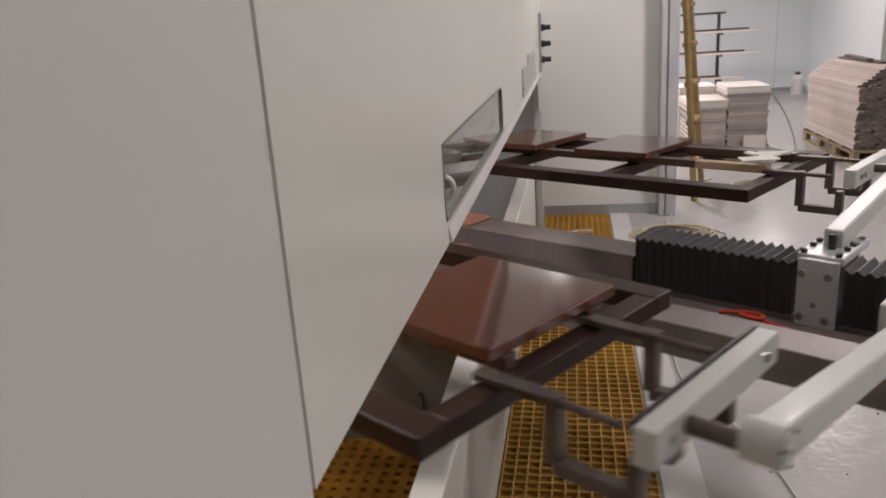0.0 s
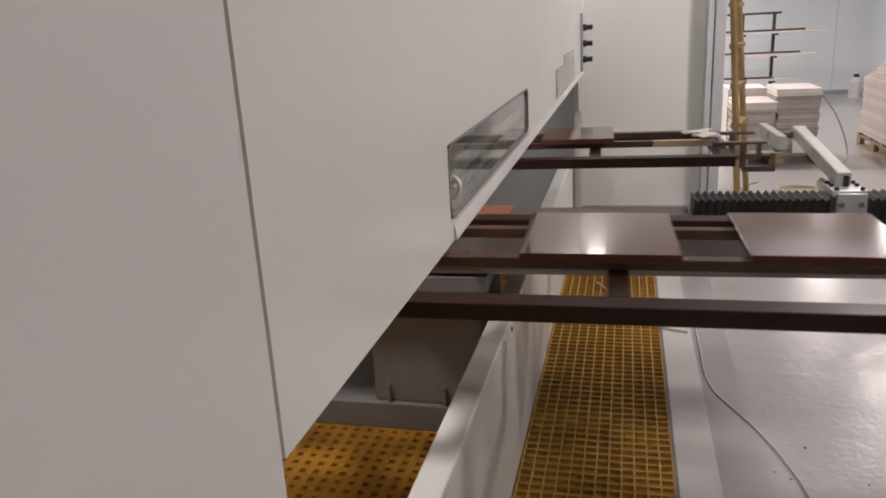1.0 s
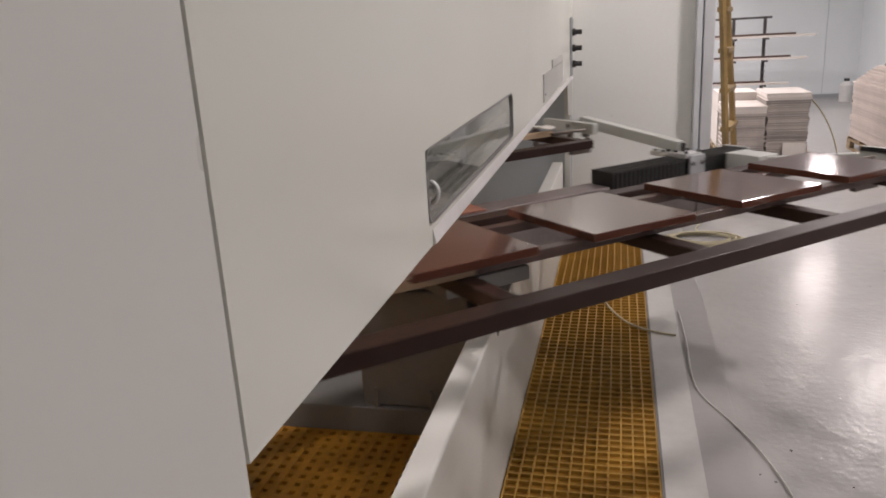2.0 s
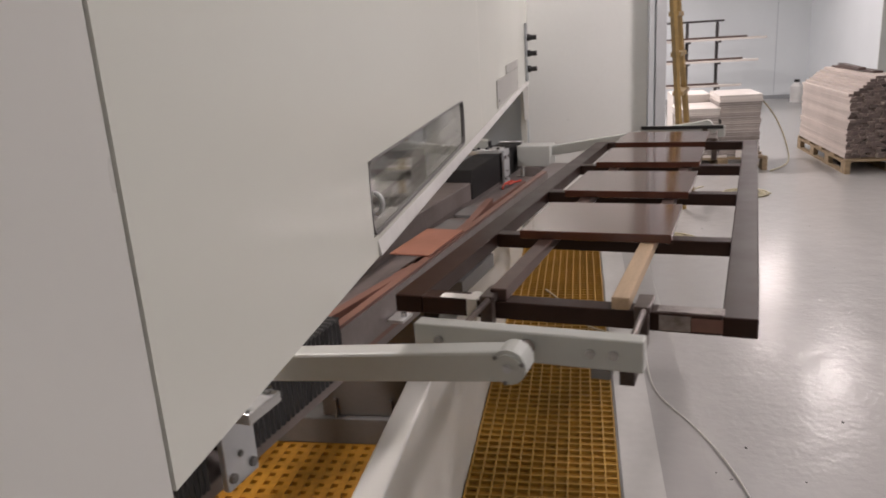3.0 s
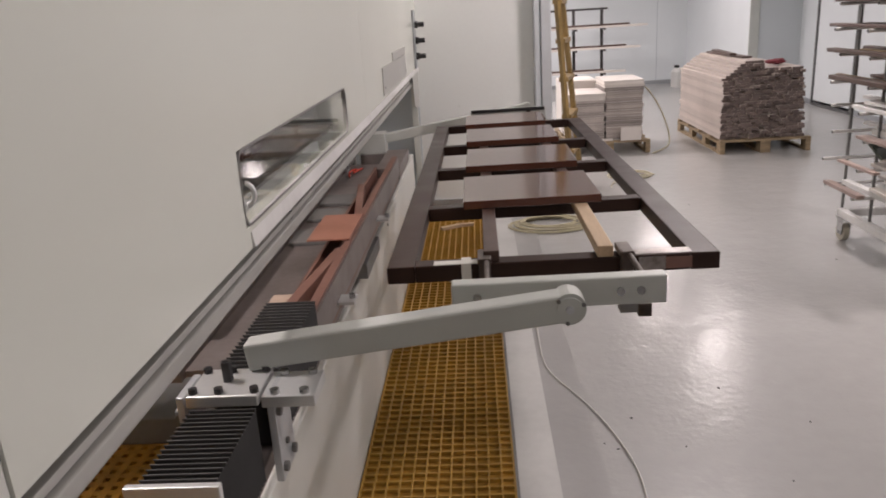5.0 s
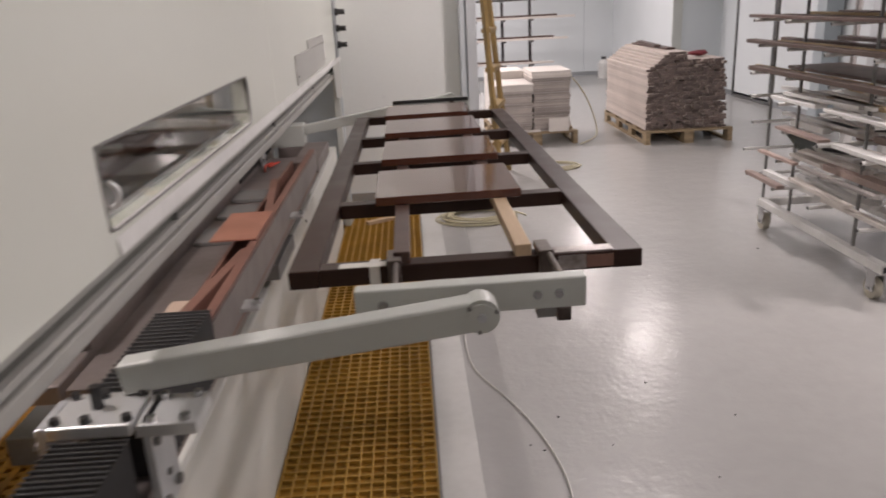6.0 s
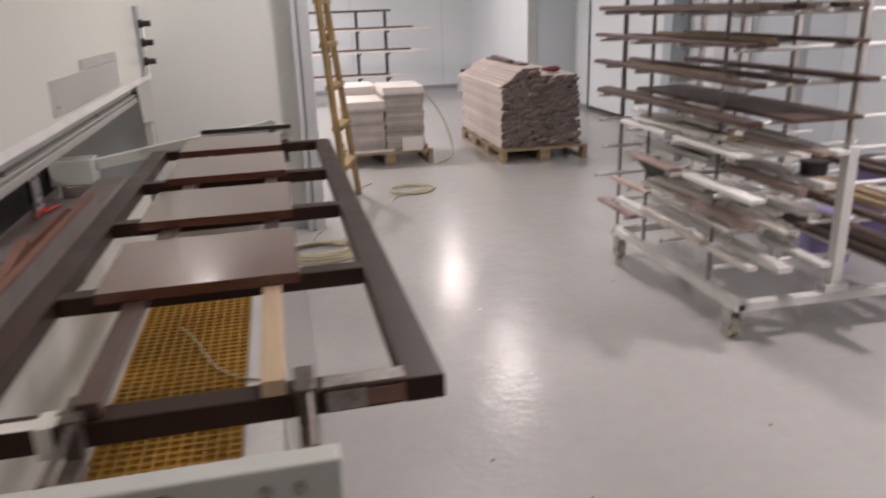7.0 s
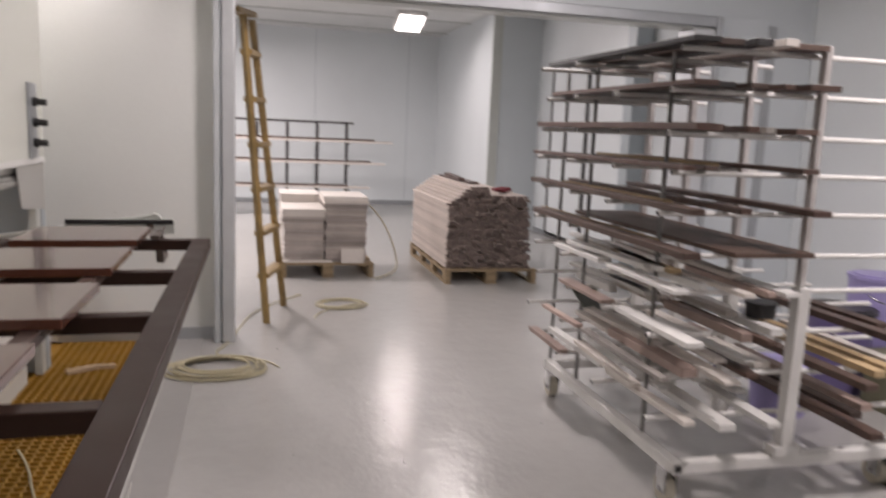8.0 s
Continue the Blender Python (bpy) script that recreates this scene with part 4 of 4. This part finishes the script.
def drying_rack():
    r = tagged(empty("drying_rack"), "white wheeled drying rack loaded with many painted strips", "rack")
    r.matrix_basis = RACK_PLACE
    x0, x1, y0, y1, z = 1.905, 2.865, 3.70, 4.85, 0.172
    one("base_tube", WHITEPAINT, r, x0, x0 + 0.04, y0, y1, z, z + 0.04, bevel=0.003)
    one("base_tube", WHITEPAINT, r, x1 - 0.04, x1, y0, y1, z, z + 0.04, bevel=0.003)
    one("base_tube", WHITEPAINT, r, x0 + 0.0405, x1 - 0.0405, y0, y0 + 0.04, z, z + 0.04, bevel=0.003)
    one("base_tube", WHITEPAINT, r, x0 + 0.0405, x1 - 0.0405, y1 - 0.04, y1, z, z + 0.04, bevel=0.003)
    one("tube_cap", BLACK, r, x0 + 0.008, x0 + 0.032, y0 - 0.002, y0 + 0.001, z + 0.008, z + 0.032)
    one("tube_cap", BLACK, r, x1 - 0.032, x1 - 0.008, y0 - 0.002, y0 + 0.001, z + 0.008, z + 0.032)
    for x in (x0 + 0.04, x1 - 0.04):
        for y in (y0 + 0.085, y1 - 0.02):
            c = empty("caster", x, y, 0)
            c.parent = r
            w = bmesh.new()
            cyl(w, (-0.016, 0.015, 0.0785), (0.016, 0.015, 0.0785), 0.0475, 24)
            part("wheel", w, CREAMWHEEL, c, "cream plastic wheel")
            b = bmesh.new()
            for q in (-1, 1):
                box(b, q * 0.022 - 0.003, q * 0.022 + 0.003, -0.02, 0.035, 0.07, 0.155)
            box(b, -0.032, 0.032, -0.03, 0.04, 0.155, 0.1715)
            part("fork", b, STEEL, c)
            part("axle", cyl(bmesh.new(), (-0.03, 0.015, 0.0785), (0.03, 0.015, 0.0785), 0.008, 10), STEEL, c)
    px = 2.335
    posts = (3.72, 4.09, 4.46, 4.80)
    levels = (0.366, 0.508, 0.651, 0.791, 0.912, 1.05, 1.179, 1.302, 1.435, 1.563)
    arm = cyl(bmesh.new(), (1.815, 0, 0), (3.02, 0, 0), 0.009, 12)
    arm_mesh = bpy.data.meshes.new("rack_arm")
    arm.to_mesh(arm_mesh)
    arm.free()
    arm_mesh.materials.append(WHITEPAINT)
    short = cyl(bmesh.new(), (1.815, 0, 0), (2.42, 0, 0), 0.009, 12)
    short_mesh = bpy.data.meshes.new("rack_arm")
    short.to_mesh(short_mesh)
    short.free()
    short_mesh.materials.append(WHITEPAINT)
    # black disc for the closed arm ends, imitating the shade inside a tube
    mouth_disc = cyl(bmesh.new(), (-0.001, 0, 0), (0.001, 0, 0), 0.0072, 12)
    mouth_disc_mesh = bpy.data.meshes.new("tube_mouth_shade")
    mouth_disc.to_mesh(mouth_disc_mesh)
    mouth_disc.free()
    mouth_disc_mesh.materials.append(BLACK)
    for k, y in enumerate(posts):
        # the upper post's booth side and front are a darker mottled grey
        one("post", WHITEPAINT, r, px - 0.020, px + 0.025, y - 0.022, y + 0.022, z + 0.041, 0.80, bevel=0.002)
        p = one("upper_post", WHITEPAINT, r, px - 0.017, px + 0.005, y - 0.012, y + 0.012, 0.8005, 1.585, bevel=0.002)
        one("grey_face", POSTGREY, p, px - 0.0195, px - 0.0175, y - 0.011, y + 0.011, 0.81, 1.58)
        one("grey_front", POSTGREY, p, px - 0.016, px + 0.003, y - 0.0145, y - 0.0125, 0.81, 1.58)
        one("post_foot", WHITEPAINT, r, px - 0.05, px + 0.055, y - 0.026, y + 0.026, z + 0.0405, z + 0.075) if k in (0, 3) else None
        for n, lv in enumerate(levels):
            whole = k == 0 or n < 3
            a = new("rack_arm", arm_mesh if whole else short_mesh)
            a.parent = r
            dx = 0.02 * math.sin(5.1 * k + 2.3 * n)
            a.matrix_basis = pose(dx, y + 0.034, lv - 0.0105)
            for e in (1.8145, 3.0205 if whole else 2.4205):
                c = new("tube_mouth_shade", mouth_disc_mesh)
                c.parent = a
                c.matrix_basis = pose(e, 0, 0)
    # thin outer uprights
    for y in (3.97, 4.56, 4.86):
        one("thin_post", DARKSTEEL, r, 1.931, 1.943, y - 0.006, y + 0.006, z + 0.041, 1.58)
    rng = random.Random(21)
    words = {BATTENBROWN.name: "dark brown painted strip", BROWNBOARD.name: "brown lacquered strip", GREYBOARD.name: "grey primed strip", CREAM.name: "cream primed strip", WHITEPAINT.name: "white painted strip", GREENBOARD.name: "dark green painted panel", OAK.name: "bare light wooden strip", BLACK.name: "black lacquered strip", PINKBOARD.name: "pinkish primed strip"}
    pale = [CREAM, WHITEPAINT, WHITEPAINT, WHITEPAINT, CREAM, BROWNBOARD, CREAM, PINKBOARD, WHITEPAINT, OAK, CREAM, WHITEPAINT, WHITEPAINT, BATTENBROWN]

    def strip(x, w, a, b, lv, th, m, turn):
        o = part("strip", box(bmesh.new(), -w / 2, w / 2, -(b - a) / 2, (b - a) / 2, 0, th, bevel=0.0015), m)
        o.matrix_basis = RACK_PLACE @ pose(x + w / 2, (a + b) / 2, lv + 0.0005, 0, 0, turn)
        tagged(o, words[m.name] + " laid across the rack arms to dry", "board", "strips on the drying rack")

    # upper shelves: long dark boards side by side, a wide one here and there
    shelves = (
        (4, ((0.0, 0.06, BROWNBOARD), (0.07, 0.03, OAK), (0.20, 0.295, BROWNBOARD))),
        (5, ((0.0, 0.05, BROWNBOARD), (0.10, 0.035, OAK), (0.20, 0.04, BATTENBROWN), (0.43, 0.065, BATTENBROWN))),
        (6, ((0.005, 0.045, BATTENBROWN), (0.09, 0.05, BROWNBOARD), (0.26, 0.03, OAK), (0.43, 0.07, BATTENBROWN))),
        (7, ((0.0, 0.07, BATTENBROWN), (0.08, 0.06, BROWNBOARD), (0.21, 0.04, BATTENBROWN), (0.30, 0.035, CREAM), (0.41, 0.085, BROWNBOARD))),
        (8, ((0.0, 0.08, BATTENBROWN), (0.09, 0.07, BLACK), (0.20, 0.06, BROWNBOARD), (0.30, 0.04, BATTENBROWN), (0.38, 0.11, BATTENBROWN))),
        (9, ((0.0, 0.09, BLACK), (0.11, 0.08, BROWNBOARD), (0.21, 0.06, BLACK), (0.29, 0.05, CREAM), (0.36, 0.14, BROWNBOARD))),
    )
    for k, boards in shelves:
        for dx, w, m in boards:
            w = min(w, 0.496 - dx)
            a = 3.63 + rng.uniform(-0.04, 0.07) + (0.25 if m is OAK else 0)
            strip(1.815 + dx, w, a, 4.90 + rng.uniform(-0.15, 0.07), levels[k], rng.choice((0.016, 0.019, 0.022)), m, rng.uniform(-0.4, 0.4))
    # lower shelves: a jumble of short and long pieces in many colours
    for k in range(4):
        x = 1.80 + 0.01 * k
        n = 0
        while x < 2.27:
            w = rng.choice((0.03, 0.04, 0.05, 0.06))
            y = 3.58 + rng.uniform(-0.05, 0.06) + (0.0 if k == 0 else rng.uniform(0, 0.12))
            while y < 4.5:
                b = min(y + rng.uniform(0.3, 0.62), 4.96)
                if rng.random() < (0.8 if k else 0.55):
                    m = rng.choice(pale) if n else rng.choice((PINKBOARD, GREYBOARD, WHITEPAINT, PINKBOARD))
                    strip(x, w, y, b, levels[k], rng.choice((0.014, 0.018, 0.024, 0.03)), m, rng.uniform(-1.2, 1.2))
                y = b + rng.uniform(0.01, 0.12)
            x += w + rng.choice((0.03, 0.045, 0.06))
            n += 1
        # second layer lying across the first
        for q in range(5):
            m = rng.choice(pale)
            y = rng.uniform(3.7, 4.2)
            strip(rng.uniform(1.84, 2.2), 0.045, y, y + rng.uniform(0.4, 0.6), levels[k] + 0.031, 0.016, m, rng.uniform(-5, 5))
    # the far half of the arms: a few long dark bars and bare wood
    for x, w, a, b, k, m in ((2.42, 0.055, 3.45, 4.75, 0, BATTENBROWN), (2.50, 0.05, 3.62, 4.7, 0, BROWNBOARD), (2.60, 0.05, 3.68, 4.8, 0, PINKBOARD), (2.43, 0.05, 3.50, 4.85, 1, BROWNBOARD), (2.58, 0.045, 3.62, 4.3, 1, OAK), (2.66, 0.045, 3.66, 4.35, 1, OAK), (2.74, 0.045, 3.60, 4.3, 1, CREAM), (2.55, 0.05, 3.55, 4.9, 2, BATTENBROWN), (2.64, 0.05, 3.7, 4.9, 2, BROWNBOARD)):
        strip(x, w, a, b, levels[k], 0.024, m, 0.4)
    # a small black pot standing among the strips
    pot = bmesh.new()
    cyl(pot, (0, 0, 0), (0, 0, 0.045), 0.05, 24)
    cyl(pot, (0, 0, 0.0455), (0, 0, 0.052), 0.055, 24)
    o = tagged(part("black_pot", pot, BLACK), "small black pot with a lid on the rack", "pot")
    o.matrix_basis = RACK_PLACE @ pose(2.25, 3.80, levels[2] + 0.032)


def rack_clutter():
    """Odd pieces lying among the strips."""
    o = tagged(part("leaning_board", box(bmesh.new(), -0.08, 0.08, -0.075, 0.075, 0, 0.012, bevel=0.0015), GREENBOARD), "small dark green board leaning on the strips of the rack", "board")
    o.matrix_basis = RACK_PLACE @ pose(1.97, 4.56, 0.575, 34, 12, 20)
    for x, y, z, turn in ((2.05, 4.36, 0.556, 25), (2.10, 4.12, 0.699, -35)):
        o = tagged(part("short_offcut", box(bmesh.new(), -0.03, 0.03, -0.07, 0.07, 0, 0.018, bevel=0.0015), BLACK), "short black offcut lying across the strips on the rack", "offcut", "offcuts on the rack")
        o.matrix_basis = RACK_PLACE @ pose(x, y, z, 0, 0, turn)


def second_trolley():
    """The base of a neighbouring rack, of which only a corner comes into view."""
    t = tagged(empty("trolley", 2.97, 2.55, 0), "low white tube trolley beside the drying rack", "trolley")
    for x in (0.0, 0.66):
        one("base_tube", WHITEPAINT, t, x, x + 0.04, 0, 1.31, 0.112, 0.152, bevel=0.003)
    for y in (0.0, 1.27):
        one("base_tube", WHITEPAINT, t, 0.0405, 0.6595, y, y + 0.04, 0.112, 0.152, bevel=0.003)
    for x in (0.02, 0.68):
        for y in (0.10, 1.21):
            part("wheel", cyl(bmesh.new(), (x - 0.015, y, 0.045), (x + 0.015, y, 0.045), 0.045, 20), CREAMWHEEL, t, "cream plastic wheel")
            one("fork", STEEL, t, x - 0.02, x + 0.02, y - 0.015, y + 0.015, 0.0905, 0.1115)
    bar = one("floor_bar", OLIVE, None, 2.90, 2.945, 2.3, 3.84, 0.0, 0.045, bevel=0.004)
    tagged(bar, "olive brown wooden bar lying on the floor beside the trolley", "bar")


def build_buckets():
    for x, y, rr, h, m, lid, lab in (
        (3.90, 4.98, 0.15, 0.56, PURPLE, PURPLE, "tall lilac plastic paint drum with a rim"),
        (3.55, 4.85, 0.17, 0.42, PURPLEDARK, BLACK, "dark purple plastic tub with a black lid"),
        (3.02, 4.60, 0.14, 0.22, PURPLE, PURPLE, "low lilac plastic bucket with a lid"),
    ):
        b = tagged(empty("bucket", x, y, 0), lab, "bucket", "buckets by the wall")
        bm = bmesh.new()
        cyl(bm, (0, 0, 0), (0, 0, h), rr * 0.88, 32, rr)
        part("body", bm, m, b, smooth=False)
        rim = bmesh.new()
        cyl(rim, (0, 0, h + 0.0005), (0, 0, h + 0.022), rr + 0.008, 32)
        cyl(rim, (0, 0, h + 0.0225), (0, 0, h + 0.030), rr - 0.02, 32)
        part("lid", rim, lid, b)
        tube("handle", [(rr * 0.95, 0, h - 0.03), (rr * 0.9, -rr * 0.75, h - 0.10), (0, -rr * 1.1, h - 0.13), (-rr * 0.9, -rr * 0.75, h - 0.10), (-rr * 0.95, 0, h - 0.03)], 0.004, STEEL, b)
    # olive crate with pale rags and scrap on it, by the east wall
    t = tagged(empty("scrap_crate", 3.78, 4.42, 0), "olive brown crate with pale scrap heaped on it", "crate")
    one("crate_body", OLIVE, t, -0.26, 0.26, -0.2, 0.2, 0.0, 0.26, bevel=0.006)
    for x in (-0.26, 0.0, 0.225):
        one("crate_slat", OLIVE, t, x, x + 0.035, -0.214, -0.2005, 0.0, 0.262, bevel=0.002)
    one("crate_rim", OLIVE, t, -0.275, 0.275, -0.216, 0.216, 0.2605, 0.285, bevel=0.004)
    heap = bmesh.new()
    bmesh.ops.create_icosphere(heap, subdivisions=4, radius=0.12)
    for v in heap.verts:
        n_ = noise.noise(v.co * 22) + 0.5 * noise.noise(v.co * 55)
        v.co = Vector((v.co.x * 1.3, v.co.y, max(v.co.z, -0.02) * 0.5 + 0.01)) * (1 + 0.28 * n_)
    o = tagged(part("rag_heap", heap, WHITEPAINT, smooth=True), "crumpled white rag lying on the crate", "rag")
    o.matrix_basis = pose(3.78, 4.42, 0.294)
    can = bmesh.new()
    cyl(can, (0, 0, 0), (0, 0, 0.34), 0.085, 28)
    c = tagged(empty("pale_can", 3.98, 4.30, 0.2855), "pale cream paint can on the crate", "can")
    part("body", can, CREAM, c)
    part("lid", cyl(bmesh.new(), (0, 0, 0.3405), (0, 0, 0.352), 0.088, 28), STEEL, c)


build_floor()
build_booth()
build_shell()
TABLE, SAGGING = build_table()
GUARD = guard()
build_pedestal()
# entries 3-8 are invented fixtures out of view that brighten the rooms
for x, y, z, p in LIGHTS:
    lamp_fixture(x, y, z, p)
big_stack()
small_stack()
step_ladder()
build_hoses()
back_rack()
drying_rack()
rack_clutter()
second_trolley()
build_buckets()


def motions():
    # the table swings round and eases to a stop along the wall
    walk(TABLE, [(t, pose(AX, AY, 0, 0, 0, a)) for t, a in TURN])
    # the outer carrier with its arms and clamps dips about the rail
    hinge = Vector((0.253, -0.6, 0.836))
    for ob in SAGGING:
        rest = ob.matrix_basis.copy()
        walk(ob, [(t, Matrix.Translation(hinge) @ pose(0, 0, 0, -0.5, a, 0) @ Matrix.Translation(-hinge) @ rest) for t, a in SAG])
    walk(GUARD, [(0, pose(0, 0, 0.11)), (4.3, pose(0, 0, 0.11)), (5.2, pose(0, 0, 0)), (8, pose(0, 0, 0))])


motions()
